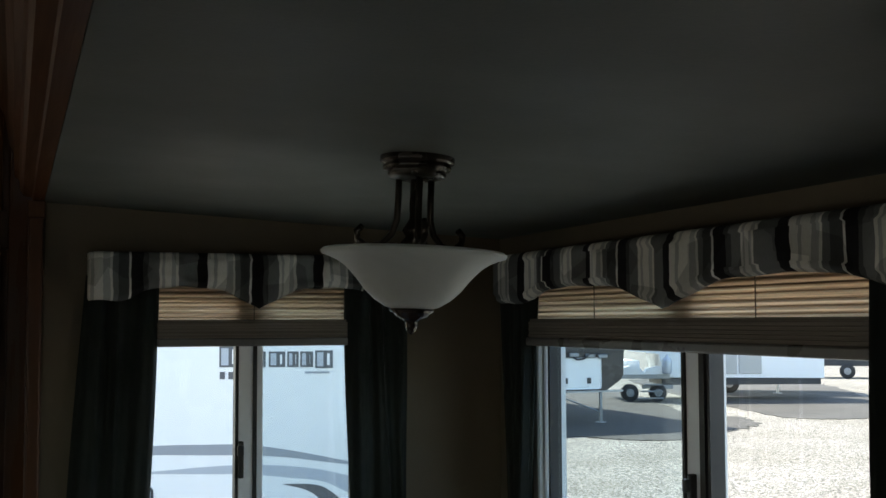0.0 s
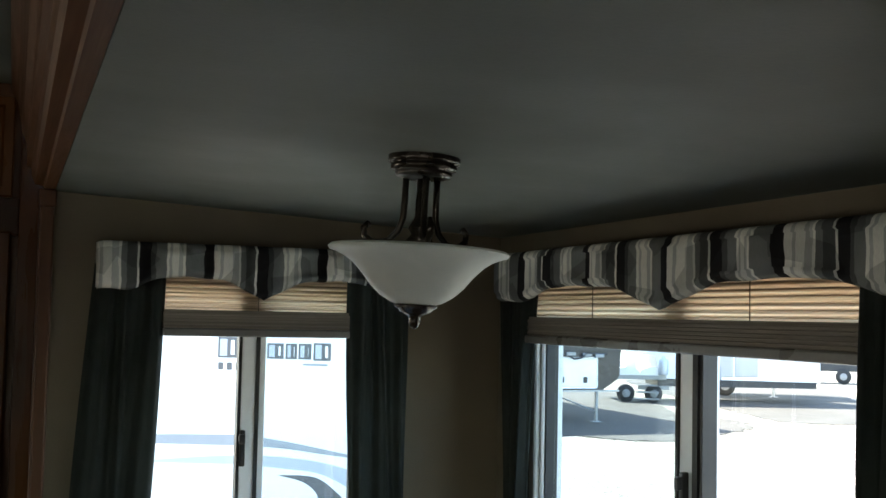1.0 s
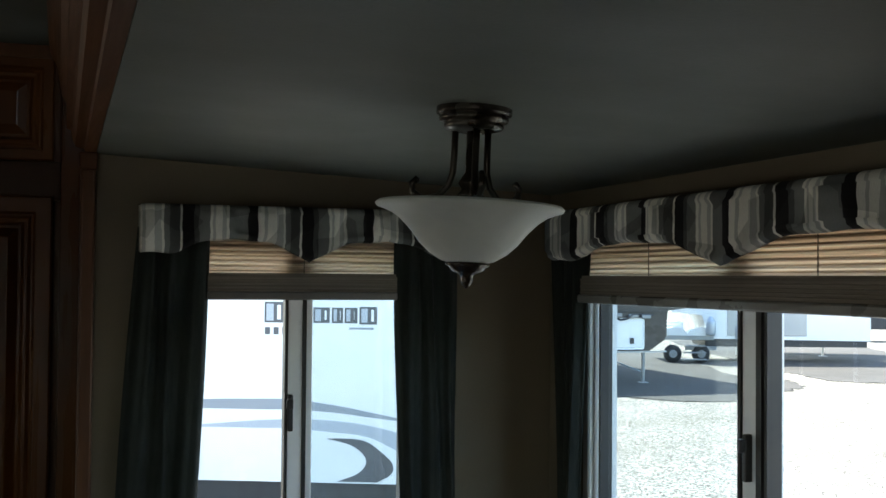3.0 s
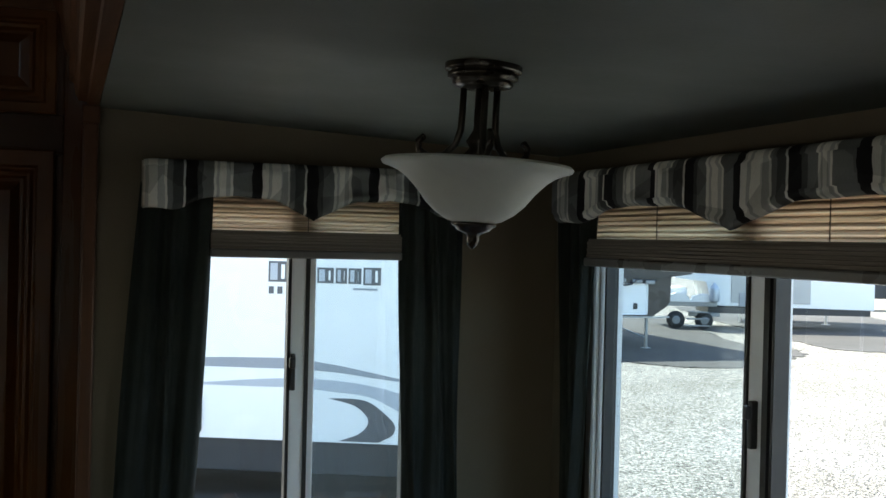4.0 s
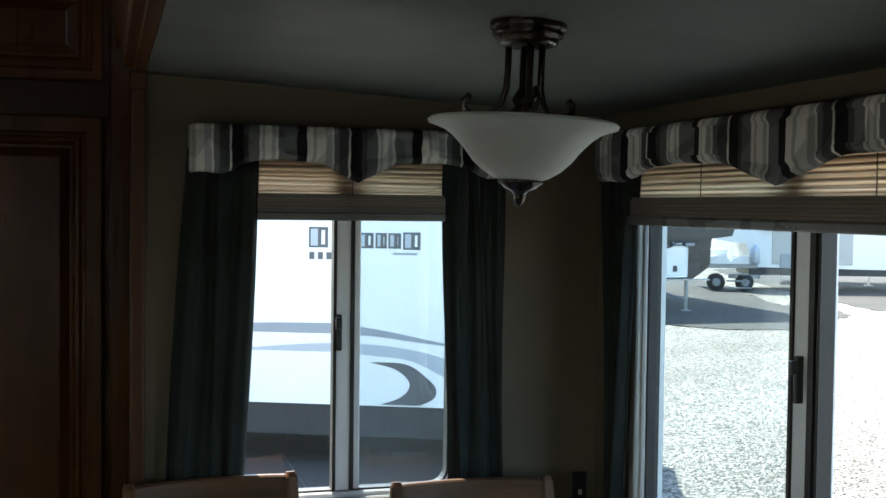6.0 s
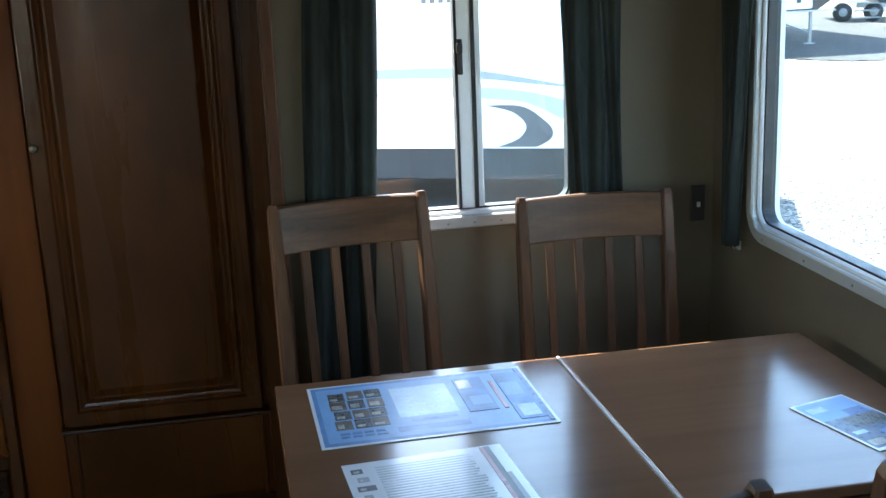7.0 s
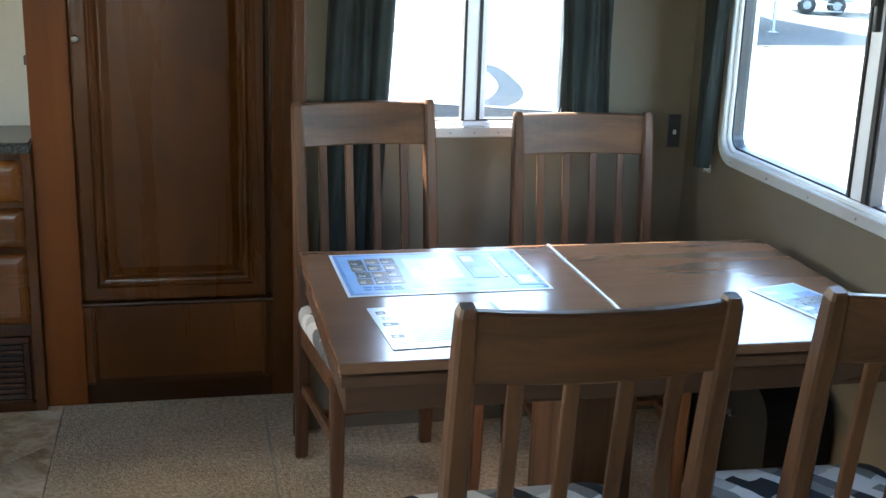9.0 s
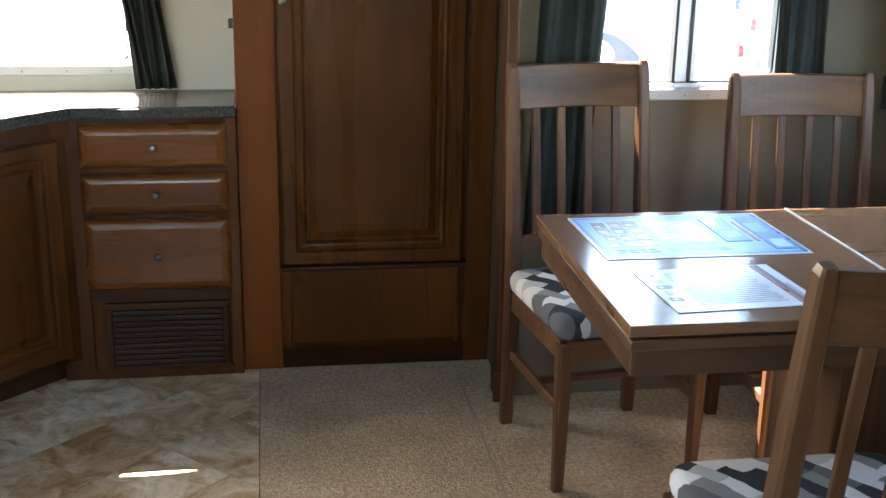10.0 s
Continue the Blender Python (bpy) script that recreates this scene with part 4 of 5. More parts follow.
# ---- pantry ----
def raised_door(w, h, t=0.024, stile=0.075):
    """Frame, sloping field and moulding of one raised-panel door about its middle, front at -y."""
    bm = bmesh.new()
    loops = []
    steps = ((0.0, 0.0), (0.0, -t + 0.005), (0.005, -t), (stile - 0.034, -t), (stile - 0.028, -t + 0.008), (stile - 0.024, -t + 0.008), (stile - 0.016, -t + 0.003), (stile - 0.008, -t + 0.005), (stile, -t + 0.016), (stile + 0.007, -t + 0.016), (stile + 0.028, -t + 0.005), (stile + 0.031, -t + 0.004))
    for inset, y in steps:
        a, b = w / 2 - inset, h / 2 - inset
        loops.append([bm.verts.new(p) for p in ((-a, y, -b), (a, y, -b), (a, y, b), (-a, y, b))])
    for a, b in zip(loops, loops[1:]):
        for k in range(4):
            bm.faces.new([a[k], a[(k + 1) % 4], b[(k + 1) % 4], b[k]])
    bm.faces.new(loops[0])
    bm.faces.new(loops[-1])
    return bm


def along_x(x0, x1, outline):
    """A moulding: an outline in y and z, made solid from x0 to x1."""
    bm = bmesh.new()
    a = [bm.verts.new((x0, y, z)) for y, z in outline]
    b = [bm.verts.new((x1, y, z)) for y, z in outline]
    for k in range(len(a)):
        bm.faces.new([a[k], a[(k + 1) % len(a)], b[(k + 1) % len(a)], b[k]])
    bm.faces.new(a)
    bm.faces.new(b)
    return bm


def drawer_front(x0, x1, z0, z1):
    """A solid drawer front with a thin square edge, a step and a long slope up to its field."""
    bm, loops = bmesh.new(), []
    for inset, y in ((0.0, 0.002), (0.0, -0.007), (0.002, -0.010), (0.006, -0.014), (0.012, -0.018), (0.020, -0.0205), (0.028, -0.022)):
        loops.append([bm.verts.new(p) for p in ((x0 + inset, y, z0 + inset), (x1 - inset, y, z0 + inset), (x1 - inset, y, z1 - inset), (x0 + inset, y, z1 - inset))])
    for a, b in zip(loops, loops[1:]):
        for k in range(4):
            bm.faces.new([a[k], a[(k + 1) % 4], b[(k + 1) % 4], b[k]])
    bm.faces.new(loops[0])
    bm.faces.new(loops[-1])
    return bm


def knob(parent, x, y, z):
    return part("knob", lathe([(0, 0.024), (0.008, 0.023), (0.0115, 0.018), (0.0105, 0.014), (0.005, 0.009), (0.0045, 0.0), (0.008, -0.001), (0, -0.002)], 18), AGED, parent, "round aged-nickel knob", True, at=pose(x, y, z, 90))


PANTRY_Y = 3.065
pantry = thing("pantry_cabinet", pose(-0.018, PANTRY_Y, 0), "tall stained-wood pantry cabinet with raised-panel doors", "cabinet")
part("body", box((-0.655, 0.018, 0.0), (0.126, 0.262, 2.265)), CABINET, pantry)
# left stile takes the painted-in light, right stile the plain cabinet wood
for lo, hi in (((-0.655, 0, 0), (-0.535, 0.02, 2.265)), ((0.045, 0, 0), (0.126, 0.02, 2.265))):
    part("stile", box(lo, hi, 0.003), LIT_STILE_WOOD if lo[0] < 0 else CABINET, pantry)
for z0, z1 in ((0, 0.066), (0.338, 0.352), (1.875, 1.975), (2.235, 2.265)):
    part("rail", box((-0.535, 0.001, z0), (0.045, 0.02, z1), 0.002), CABINET_FLAT, pantry)
part("lower_panel", box((-0.505, 0.012, 0.064), (0.02, 0.02, 0.34)), CABINET, pantry, "flat lower panel")
door = part("door", raised_door(0.555, 1.535), CABINET, pantry, "tall raised-panel door", at=pose(-0.25, 0, 1.118))
knob(door, -0.262, -0.024, 0.033)
part("ledge", along_x(-0.535, 0.045, [(0.002, 0.326), (-0.022, 0.330), (-0.036, 0.340), (-0.034, 0.346), (0.002, 0.350)]), CABINET_FLAT, pantry, "moulded ledge under the tall door")
part("ledge", along_x(-0.505, 0.02, [(0.002, 0.060), (0.002, 0.067), (0.008, 0.074), (0.014, 0.084), (0.014, 0.060)]), CABINET_FLAT, pantry)
for x0, x1 in ((-0.512, -0.500), (0.015, 0.027)):
    part("bead", box((x0, 0.004, 0.066), (x1, 0.02, 0.336), 0.003), CABINET, pantry)
part("door", raised_door(0.555, 0.265, stile=0.06), CABINET, pantry, "small raised-panel upper door", at=pose(-0.25, 0, 2.107))
part("crown", prism([(-0.655, 2.235), (0.06, 2.235), (0.06, 2.268), (-0.655, 2.268)], -0.03, 0.0), TRIM_WOOD, pantry)

# ---- kitchen ----
unit = thing("drawer_cabinet", pose(-0.014, 3.036, 0), "stained-wood drawer cabinet with a slatted vent under the worktop", "cabinet")
part("body", box((-1.20, 0.02, 0.0), (-0.66, 0.288, 0.815)), CABINET, unit)
for lo, hi in (((-1.20, 0, 0), (-1.11, 0.02, 0.815)), ((-0.69, 0, 0), (-0.66, 0.02, 0.815))):
    part("stile", box(lo, hi, 0.002), CABINET, unit)
for z0, z1 in ((0, 0.03), (0.25, 0.30), (0.50, 0.53), (0.64, 0.675), (0.785, 0.815)):
    part("rail", box((-1.11, 0.001, z0), (-0.69, 0.02, z1)), CABINET_FLAT, unit)
for z0, z1 in ((0.669, 0.797), (0.529, 0.653), (0.290, 0.514)):
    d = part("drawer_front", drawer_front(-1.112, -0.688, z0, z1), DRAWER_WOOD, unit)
    knob(d, -0.90, -0.022, (z0 + z1) / 2)
vent = part("vent", box((-1.07, -0.001, 0.025), (-0.70, 0.012, 0.04), 0.002), CABINET_FLAT, unit, "slatted wooden return-air vent")
part("vent_back", box((-1.068, 0.012, 0.03), (-0.702, 0.018, 0.235)), BLACK_SEAL, unit)
part("vent_frame", box((-1.07, -0.003, 0.228), (-0.70, 0.012, 0.246), 0.002), CABINET_FLAT, vent)
for x0, x1 in ((-1.07, -1.052), (-0.718, -0.70)):
    part("vent_frame", box((x0, -0.003, 0.041), (x1, 0.012, 0.227), 0.002), CABINET_FLAT, vent)
for k in range(10):
    z = 0.047 + 0.018 * k
    part("slat", box((-1.051, -0.001, z), (-0.719, 0.011, z + 0.012), 0.004), CABINET_FLAT, vent)
corner = thing("corner_cabinet", pose(-1.160, 3.036, 0, 0, 0, 45), "stained-wood corner cabinet with a raised-panel door, set at an angle", "cabinet")
part("body", box((-0.70, 0.02, 0.09), (0.0, 0.40, 0.815)), CABINET, corner)
part("toe_kick", box((-0.70, 0.06, 0.0), (0.0, 0.38, 0.09)), CABINET_FLAT, corner, "dark recessed toe kick")
for lo, hi in (((-0.05, 0, 0.07), (0.0, 0.02, 0.815)), ((-0.70, 0, 0.07), (-0.62, 0.02, 0.815))):
    part("stile", box(lo, hi, 0.002), CABINET, corner)
for z0, z1 in ((0.07, 0.12), (0.755, 0.815)):
    part("rail", box((-0.62, 0.001, z0), (-0.05, 0.02, z1)), CABINET_FLAT, corner)
part("door", raised_door(0.58, 0.665), CABINET, corner, at=pose(-0.335, 0, 0.43))
top = bmesh.new()
outline = [(-0.672, 3.022), (-0.672, 3.325), (-2.25, 3.325), (-2.25, 2.50), (-1.664, 2.50), (-1.142, 3.022)]
lo = [top.verts.new((x, y, 0.817)) for x, y in outline]
hi = [top.verts.new((x, y, 0.850)) for x, y in outline]
top.faces.new(lo)
top.faces.new(hi)
for k in range(6):
    top.faces.new([lo[k], lo[(k + 1) % 6], hi[(k + 1) % 6], hi[k]])
bmesh.ops.bevel(top, geom=list(top.edges), offset=0.006, segments=2, affect="EDGES")
worktop = tagged(part("worktop", top, GRANITE), "dark speckled kitchen worktop with an angled corner", "worktop")
part("edge_band", box((-1.139, 3.015, 0.819), (-0.674, 3.024, 0.846), 0.003), GRANITE, worktop, "glossy dark front edge")
part("edge_band", box((-0.72, -0.006, 0.819), (-0.003, 0.003, 0.846), 0.003), GRANITE, worktop, at=pose(-1.142, 3.022, 0, 0, 0, 45))
curtain(pose(0, END_WALL - 0.03, 0), (-1.05, -0.92), (-0.98, -0.86), 0.857, 1.42, 4, 0.010, "charcoal side curtain beside the kitchen window", 5)
valance("valance", 1.12, pose(-1.45, END_WALL, 1.235), 0.129, "grey-striped upholstered valance over the kitchen window", 0.045)
catch = thing("cabinet_catch", pose(-0.673, 3.15, 1.075), "small black catch on the side of the pantry", "catch")
part("catch_body", box((-0.016, -0.014, -0.014), (0.003, 0.014, 0.014), 0.003), BLACK_PLASTIC, catch)

# ---- outside ----
tagged(part("ground", box((-400, -400, GROUND - 0.5), (400, 400, GROUND)), GRAVEL), "pale gravel yard in full sun", "ground", kind="structure")


def shade_patch(points, label):
    """A darker sheet with a ragged edge, lying on the gravel as painted shade."""
    rnd = random.Random(len(points))
    bm = bmesh.new()
    ring = []
    for (x0, y0), (x1, y1) in zip(points, points[1:] + points[:1]):
        for k in range(14):
            f = k / 14
            ring.append((x0 + (x1 - x0) * f + rnd.uniform(-0.12, 0.12), y0 + (y1 - y0) * f + rnd.uniform(-0.12, 0.12)))
    low = [bm.verts.new((x, y, GROUND - 0.05)) for x, y in ring]
    high = [bm.verts.new((x, y, GROUND + 0.012)) for x, y in ring]
    bm.faces.new(high)
    for k in range(len(ring)):
        bm.faces.new([low[k], low[(k + 1) % len(ring)], high[(k + 1) % len(ring)], high[k]])
    tagged(part("ground_shade_sheet", bm, GROUND_SHADE), label, "ground", kind="structure")


# near-black colour stands in for the shade on the gravel round the vehicles
GROUND_SHADE = plain("painted_ground_shade", (0.028, 0.0275, 0.026), 0.95, vary=0.35, grain=14.0, relief=0.6, broad=0.5)
shade_patch([(6, 24.6), (11.9, 23.1), (12.2, 22.5), (12.7, 21.9), (14.0, 21.5), (15.0, 22.4), (16.4, 23.4), (17.5, 24.3), (18.2, 26.1), (17.5, 27.3), (18.4, 30.2), (19.9, 34.0), (20.8, 38.1), (6, 38)], "painted grey shade on the gravel round the dark trailer")
shade_patch([(-7, 15), (-7, 9.5), (-1, 9.2), (3, 9.0), (4.6, 9.6), (5.0, 11), (4.9, 14), (0, 16)], "painted dark shade on the gravel under and before the white caravan")
shade_patch([(20.4, 30.6), (19.6, 27.7), (19.1, 25.6), (19.7, 24.8), (21.1, 24.4), (25.5, 27.5), (26.2, 30.4), (29.5, 36.2), (30.7, 39.5), (33, 44.5), (31.8, 47.8), (25, 44), (23, 39.5), (21.4, 34)], "painted grey shade across the gravel of the yard")


def swoosh(parent, name, mat, upper, lower, y):
    """A flat decal between two lines of (along, height), smoothed."""
    def smooth(pts, k=24):
        out = []
        n = len(pts) - 1
        for i in range(k + 1):
            t = i / k * n
            j = min(int(t), n - 1)
            f = t - j
            p = [pts[max(j - 1, 0)], pts[j], pts[j + 1], pts[min(j + 2, n)]]
            out.append(tuple(0.5 * (2 * b + (c - a) * f + (2 * a - 5 * b + 4 * c - d) * f * f + (3 * b - a - 3 * c + d) * f ** 3) for a, b, c, d in zip(*p)))
        return out
    bm = bmesh.new()
    u, w = smooth(upper), smooth(lower)
    for yy in (y, y + 0.003):
        a = [bm.verts.new((x, yy, z)) for x, z in u]
        b = [bm.verts.new((x, yy, z)) for x, z in w]
        for i in range(len(a) - 1):
            bm.faces.new([a[i], a[i + 1], b[i + 1], b[i]])
    return part(name, bm, mat, parent)


def white_caravan():
    """Local x along its side, y away from the viewer, z up from the ground."""
    c = thing("white_caravan", pose(1.38, 11.36, GROUND, 0, 0, -23.3), "long white travel caravan with grey swoosh decals parked on gravel", "caravan")
    part("side_wall", prism([(-2.6, 0.615), (2.60, 0.615), (2.60, 3.2), (-2.6, 3.2)], 0.0, 0.05), WHITE_PAINT, c)
    part("rear_cap", box((2.602, 0.01, 0.615), (2.67, 2.40, 3.2), 0.03), WHITE_PAINT, c)
    part("roof", box((-2.6, 0, 3.2), (2.66, 2.4, 3.28), 0.03), WHITE_PAINT, c)
    part("body", box((-2.55, 0.06, 0.615), (2.59, 2.38, 3.19)), WHITE_PAINT, c)
    part("skirt", box((-2.5, 0.02, 0.30), (2.62, 2.3, 0.613), 0.01), DARK_SKIRT, c, "black lower skirt")
    for x in (-1.7, -0.8):
        w = part("wheel", lathe([(0, -0.1), (0.30, -0.1), (0.35, -0.06), (0.35, 0.06), (0.30, 0.1), (0, 0.1)], 32), TYRE, c, at=pose(x, 0.14, 0.35, 90))
        part("rim", lathe([(0, 0.11), (0.18, 0.108), (0.2, 0.1)], 24), SILVER, w)
    return c


caravan = white_caravan()
hatch = part("hatch", ring_frame(0.19, 0.36, 0.05, 0.022, -0.022, 0.002), DARK_SKIRT, caravan, "black-rimmed service hatch", at=pose(-0.155, 0, 0.83))
part("hatch_cover", prism(rounded(0.15, 0.32, 0.035), -0.012, 0.001), GREY_DECAL, hatch)
swoosh(caravan, "decal_stripe", GREY_DECAL, [(-0.915, 1.36), (0.015, 1.4), (0.465, 1.41), (0.855, 1.41), (1.26, 1.36), (1.6, 1.3), (2.08, 1.21)], [(-0.915, 1.3), (0.015, 1.31), (0.465, 1.31), (0.855, 1.31), (1.26, 1.29), (1.6, 1.25), (2.08, 1.2)], -0.003)
swoosh(caravan, "decal_stripe", PALE_DECAL, [(-0.515, 1.12), (0.025, 1.16), (0.465, 1.2), (0.855, 1.22), (1.26, 1.21), (1.6, 1.17), (1.94, 1.09), (2.28, 0.96)], [(-0.515, 1.12), (0.025, 1.13), (0.465, 1.13), (0.855, 1.13), (1.26, 1.1), (1.6, 1.06), (1.94, 0.9), (2.28, 0.74)], -0.003)
swoosh(caravan, "decal_arc", DARK_DECAL, [(1.18, 1.04), (1.54, 1.03), (1.76, 0.89), (1.84, 0.79), (1.81, 0.7), (1.68, 0.63)], [(1.18, 1.04), (1.43, 0.98), (1.56, 0.88), (1.57, 0.79), (1.48, 0.7), (1.29, 0.63)], -0.004)
# the maker's name as plain outlined blocks
for x0, x1, z0, z1 in ((0.57, 0.76, 2.15, 2.35), (0.80, 1.02, 2.15, 2.30), (1.05, 1.21, 2.15, 2.30), (1.23, 1.34, 2.15, 2.30), (1.355, 1.48, 2.15, 2.30), (1.50, 1.67, 2.14, 2.31)):
    mid = (x0 + x1) / 2
    block = part("name_block", box((x0, -0.005, z0), (x1, -0.001, z1)), DARK_DECAL, caravan, "dark outlined lettering block")
    part("name_fill", box((x0 + 0.018, -0.007, z0 + 0.018), (mid - 0.006, -0.005, z1 - 0.018)), PALE_DECAL, block)
    part("name_fill", box((mid + 0.03, -0.007, z0 + 0.03), (x1 - 0.03, -0.005, z1 - 0.03)), WHITE_PAINT, block)
for k in range(4):
    part("name_bar", box((0.575 + k * 0.085, -0.005, 2.035), (0.625 + k * 0.085, -0.001, 2.105)), DARK_DECAL, caravan)
part("name_bar", box((1.40, -0.005, 2.09), (1.64, -0.001, 2.11)), GREY_DECAL, caravan)


def wheel(parent, x, y, r=0.36, side=-1):
    w = part("wheel", lathe([(0, -0.11), (r * 0.85, -0.11), (r, -0.07), (r, 0.07), (r * 0.85, 0.11), (0, 0.11)], 32), TYRE, parent, "", True, at=pose(x, y, r, 90))
    part("rim", lathe([(0, 0.135), (r * 0.2, 0.13), (r * 0.3, 0.118), (r * 0.42, 0.122), (r * 0.46, 0.112)], 24), STEEL, w)
    return w


dark = thing("fifth_wheel_trailer", pose(12.5, 26.0, GROUND + 0.2), "dark brown fifth-wheel trailer with a pale storage door, parked on gravel", "trailer")
part("lower_body", prism([(-6.5, 0.62), (1.62, 0.62), (2.02, 0.88), (2.10, 1.0), (2.12, 1.62), (-6.5, 1.62)], 0, 9.5), BROWN_BODY, dark)
part("nose", prism([(-6.5, 1.625), (2.12, 1.625), (2.70, 1.70), (2.92, 2.3), (2.98, 3.5), (2.5, 4.0), (-6.5, 4.1)], -0.02, 9.52), BROWN_BODY, dark)
part("moulding", box((-6.5, -0.035, 1.59), (2.12, -0.018, 1.64), 0.005), BLACK_PLASTIC, dark)
for x in (0.55, 1.0, 1.35):
    part("coupling", box((x, -0.10, 1.50 - 0.05 * x), (x + 0.26, -0.02, 1.60 - 0.05 * x), 0.02), STEEL, dark, "grey coupling fitting")
door = part("storage_door", box((-1.2, -0.02, 0.66), (1.45, 0.01, 1.45), 0.06), WHITE_PAINT, dark, "pale storage door")
for x in (0.40, 1.05):
    part("lock", box((x, -0.035, 0.80), (x + 0.12, -0.015, 0.95), 0.01), BLACK_PLASTIC, door)
part("sill", box((-6.5, -0.03, 0.58), (2.08, 0.02, 0.62)), ALUMINIUM, dark)
part("hose", tube([(0.6, -0.05, 1.50), (0.75, -0.1, 1.40), (0.95, -0.1, 1.43), (1.1, -0.08, 1.54), (1.7, -0.06, 1.52)], 0.025), BLACK_PLASTIC, dark)
for x in (-0.6, 1.45):
    part("landing_leg", box((x, 0.05, -0.2), (x + 0.07, 0.12, 0.60), 0.008), STEEL, dark)
    part("landing_foot", box((x - 0.08, 0.0, -0.2), (x + 0.15, 0.18, -0.17), 0.008), STEEL, dark)
    part("leg_brace", tube([(x, 0.08, 0.08), (x - 1.3, 0.08, 0.56)], 0.018), STEEL, dark)

white = thing("white_trailer", pose(19.3, 32.2, GROUND, 0, 0, -18), "white equipment trailer with open wheel arches parked on gravel", "trailer")
part("body", prism([(0.3, 0.75), (5.5, 0.70), (5.5, 3.1), (-0.9, 3.1), (-0.9, 1.6), (0.1, 1.5)], 0.3, 2.3), WHITE_PAINT, white)
part("deck", box((-1.4, 0.0, 0.72), (0.4, 2.3, 0.86), 0.01), STEEL, white)
part("fender", prism([(-1.35, 0.86), (-1.25, 1.05), (-0.9, 1.13), (-0.55, 1.05), (-0.45, 0.9), (-0.35, 1.05), (0, 1.13), (0.3, 1.05), (0.4, 0.86)], -0.05, 0.25), WHITE_PAINT, white)
for x in (-0.9, 0.0):
    wheel(white, x, 0.05, 0.28)
for x in (0.9, 1.9, 2.7):
    part("locker_door", box((x, 0.27, 0.85), (x + 0.75, 0.31, 1.9), 0.02), ALUMINIUM, white)
part("window", box((0.8, 0.27, 2.1), (2.2, 0.31, 2.7), 0.03), BROWN_BODY, white)
part("underframe", box((0.2, 0.35, 0.5), (5.4, 2.2, 0.70)), DARK_SKIRT, white)

part("slide_panel", box((0.6, 0.24, 1.95), (3.2, 0.30, 3.05), 0.03), PALE_DECAL, white, "pale grey slide-out panel")
part("lower_door", box((1.15, 0.23, 0.72), (2.25, 0.29, 1.18), 0.03), GREY_DECAL, white, "grey locker door")
part("seam", box((0.62, 0.22, 1.90), (5.4, 0.28, 1.94)), STEEL, white)
for k in range(3):
    part("step", box((-0.75 + 0.12 * k, -0.65 + 0.2 * k, 0.12 + 0.2 * k), (0.05 + 0.02 * k, -0.40 + 0.2 * k, 0.16 + 0.2 * k), 0.01), STEEL, white, "folding metal step")
part("deck_box", box((-1.35, 0.3, 0.87), (-0.5, 1.6, 1.30), 0.05), WHITE_PAINT, white)
tank = part("gas_bottle", lathe([(0, 0.62), (0.05, 0.62), (0.06, 0.55), (0.14, 0.50), (0.16, 0.42), (0.16, 0.08), (0.13, 0.02), (0, 0.0)], 20), SILVER, white, "grey gas bottle", True, at=pose(0.28, -0.1, 0.86))
part("shackle", box((-0.5, 0.02, 0.40), (0.5, 0.10, 0.52), 0.01), STEEL, white)

silver = thing("silver_trailer", pose(24.2, 34.4, GROUND, 0, 0, -30), "silver-blue rounded trailer on a prop stand", "trailer")
part("shell", prism([(x, z + 2.05) for x, z in rounded(5.2, 2.4, 0.7)], 0, 2.2), SILVER, silver, "", True)
part("belt", box((-2.5, -0.02, 1.45), (2.5, 0.0, 1.52)), GREY_DECAL, silver)
part("prop_stand", box((1.0, 0.05, 0.0), (1.09, 0.14, 0.90), 0.01), ALUMINIUM, silver)
part("prop_foot", box((0.9, -0.02, 0.0), (1.19, 0.22, 0.03), 0.01), STEEL, silver)
part("prop_stand", box((-1.9, 0.05, 0.0), (-1.81, 0.14, 0.90), 0.01), ALUMINIUM, silver)
wheel(silver, -0.6, 0.3)

cart = thing("utility_trailer", pose(34.0, 41.5, GROUND, 0, 0, -38), "small dark utility trailer far across the yard", "trailer")
part("bed", box((-1.2, 0, 0.55), (1.6, 1.6, 1.25), 0.03), DARK_SKIRT, cart)
part("drawbar", box((-2.4, 0.75, 0.5), (-1.2, 0.85, 0.6), 0.01), STEEL, cart)
part("prop_leg", box((-2.3, 0.77, 0.0), (-2.22, 0.83, 0.52)), STEEL, cart)
wheel(cart, 0.3, -0.1, 0.33)

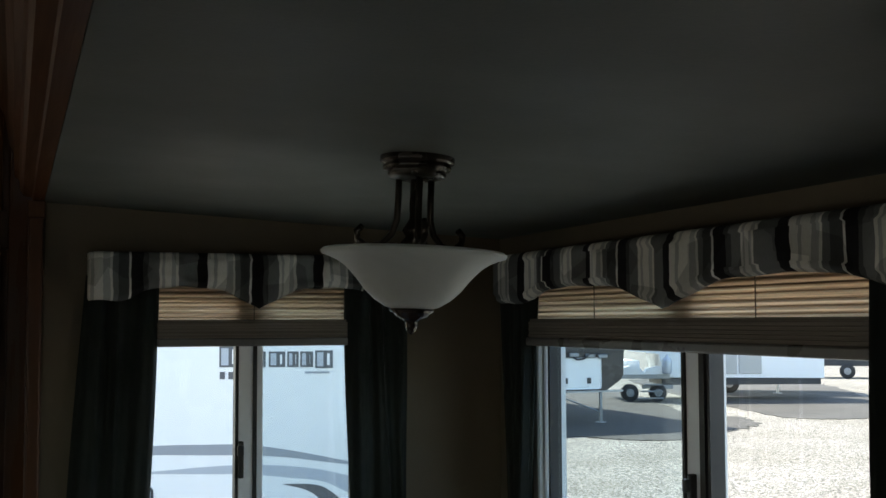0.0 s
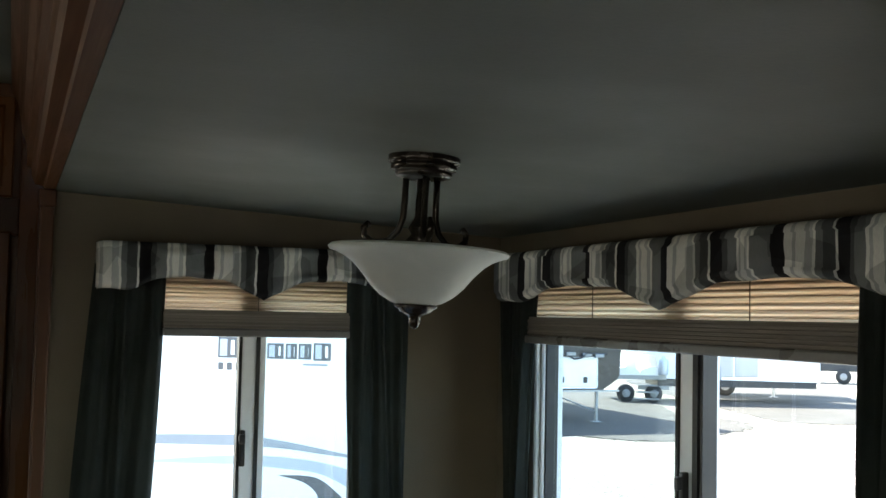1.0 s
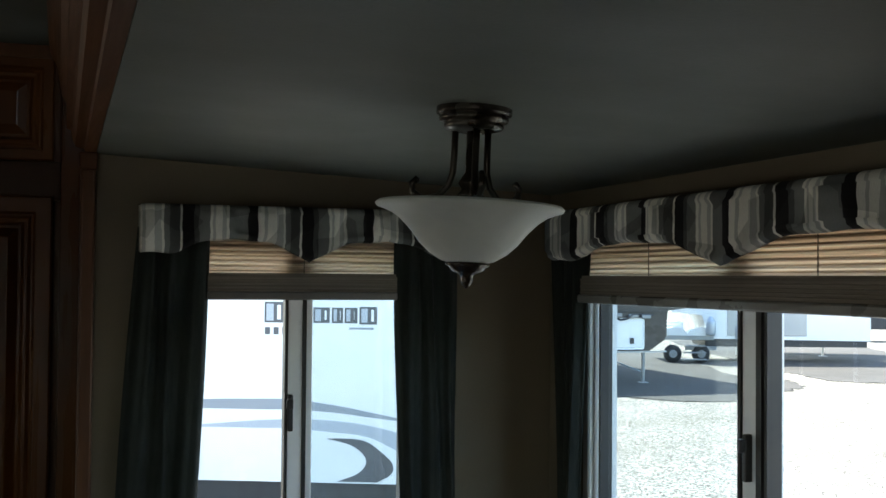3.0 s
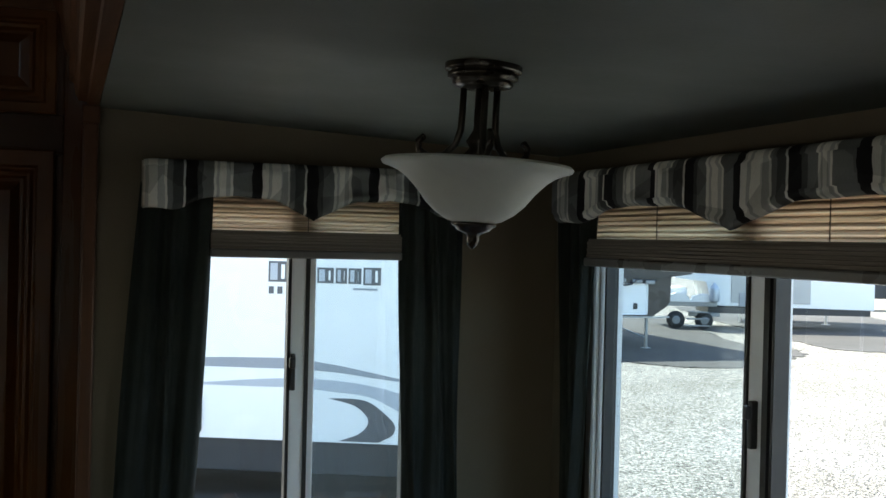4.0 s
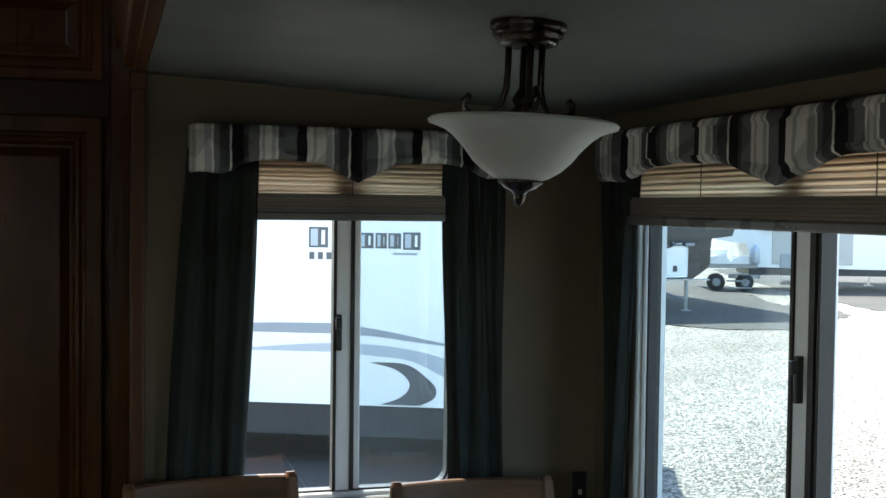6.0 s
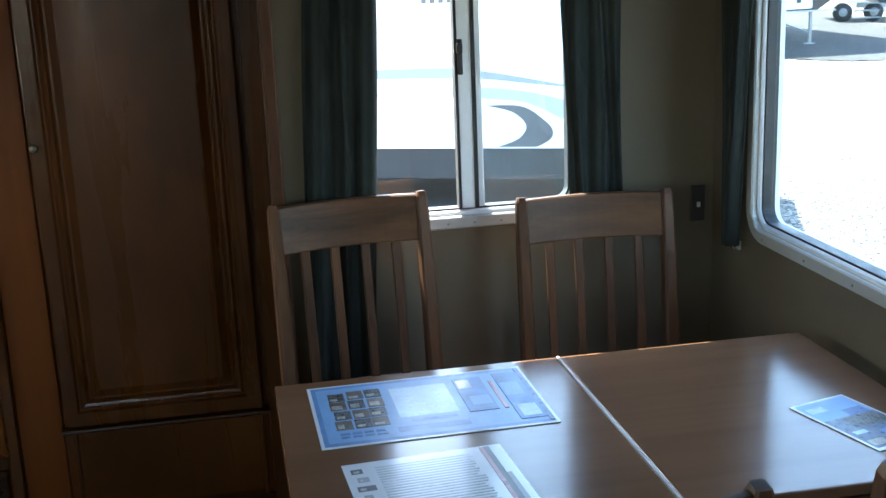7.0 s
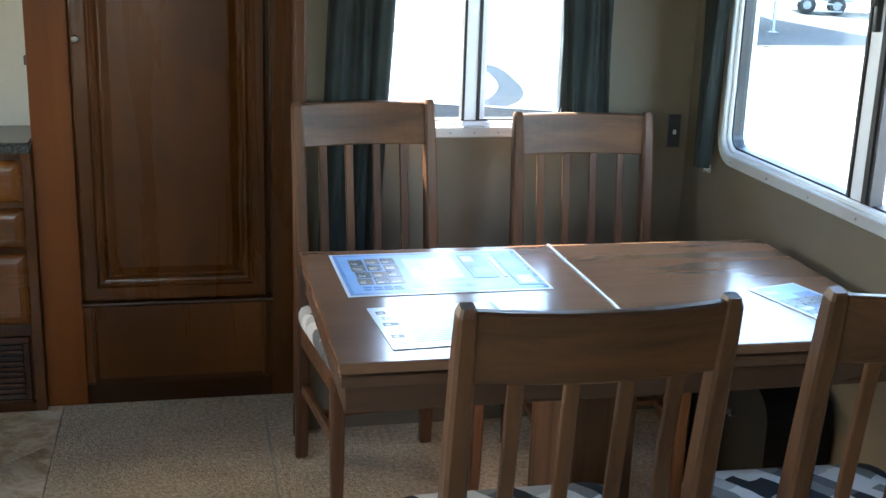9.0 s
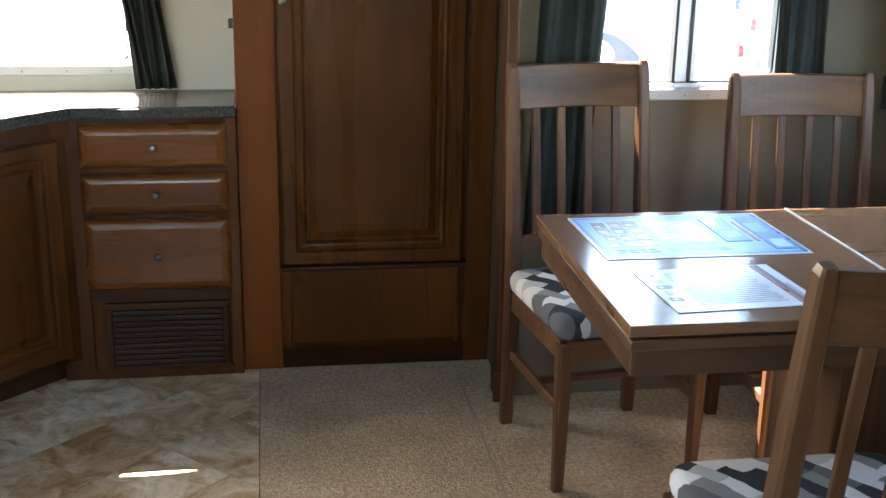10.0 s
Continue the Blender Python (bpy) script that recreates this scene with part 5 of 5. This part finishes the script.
van = thing("box_trailer", pose(4.17, 10.92, GROUND, 0, 0, -23.3), "white box trailer with red tail lamps parked behind the caravan", "trailer")
part("rear_wall", box((0.0, 0.0, 0.42), (0.40, 0.06, 1.50), 0.02), WHITE_PAINT, van)
part("body", box((0.02, 0.062, 0.45), (0.39, 0.7, 1.48), 0.03), WHITE_PAINT, van)
for x, z in ((0.05, 0.78), (0.15, 1.05)):
    part("tail_lamp", box((x - 0.025, -0.025, z), (x + 0.025, 0.002, z + 0.12), 0.01), RED_LENS, van, "red tail lamp")
for x, z in ((0.28, 0.78), (0.23, 0.68)):
    part("latch", box((x - 0.02, -0.02, z), (x + 0.02, 0.002, z + 0.08), 0.005), STEEL, van)
wheel(van, 0.20, 0.4, 0.23)

# ---- stone-pattern floor, tile by tile ----
tagged(part("floor_vinyl", box((WEST, SOUTH, -0.012), (-0.627, END_WALL, -0.003)), plain("vinyl_joint", (0.20, 0.165, 0.12), 0.5)), "brown stone-pattern vinyl floor", "floor", kind="structure")
vinyl = bpy.data.objects["floor_vinyl"]


def clip(poly, keep, cut):
    out = []
    for a, b in zip(poly, poly[1:] + poly[:1]):
        if keep(a):
            out.append(a)
        if keep(a) != keep(b):
            out.append(cut(a, b))
    return out


def cut_at(axis, value):
    def cut(a, b):
        f = (value - a[axis]) / (b[axis] - a[axis])
        return (a[0] + (b[0] - a[0]) * f, a[1] + (b[1] - a[1]) * f)
    return cut


SIZE = 0.245
for i in range(-16, 17):
    for j in range(-16, 17):
        cx, cy = -1.05 + (i + j) * SIZE / math.sqrt(2), 2.55 + (i - j) * SIZE / math.sqrt(2)
        if not (-2.5 < cx < -0.45 and 1.2 < cy < 3.4):
            continue
        r = SIZE / math.sqrt(2) - 0.0015
        poly = [(cx + r, cy), (cx, cy + r), (cx - r, cy), (cx, cy - r)]
        for axis, value, sign in ((0, -0.628, -1), (0, WEST, 1), (1, END_WALL, -1)):
            poly = clip(poly, lambda p: (p[axis] - value) * sign >= 0, cut_at(axis, value)) if poly else poly
        if len(poly) < 3:
            continue
        bm = bmesh.new()
        low = [bm.verts.new((x, y, -0.003)) for x, y in poly]
        high = [bm.verts.new((cx + (x - cx) * 0.994, cy + (y - cy) * 0.994, 0.0)) for x, y in poly]
        bm.faces.new(high)
        for k in range(len(poly)):
            bm.faces.new([low[k], low[(k + 1) % len(low)], high[(k + 1) % len(low)], high[k]])
        part("tile", bm, TILE, vinyl)
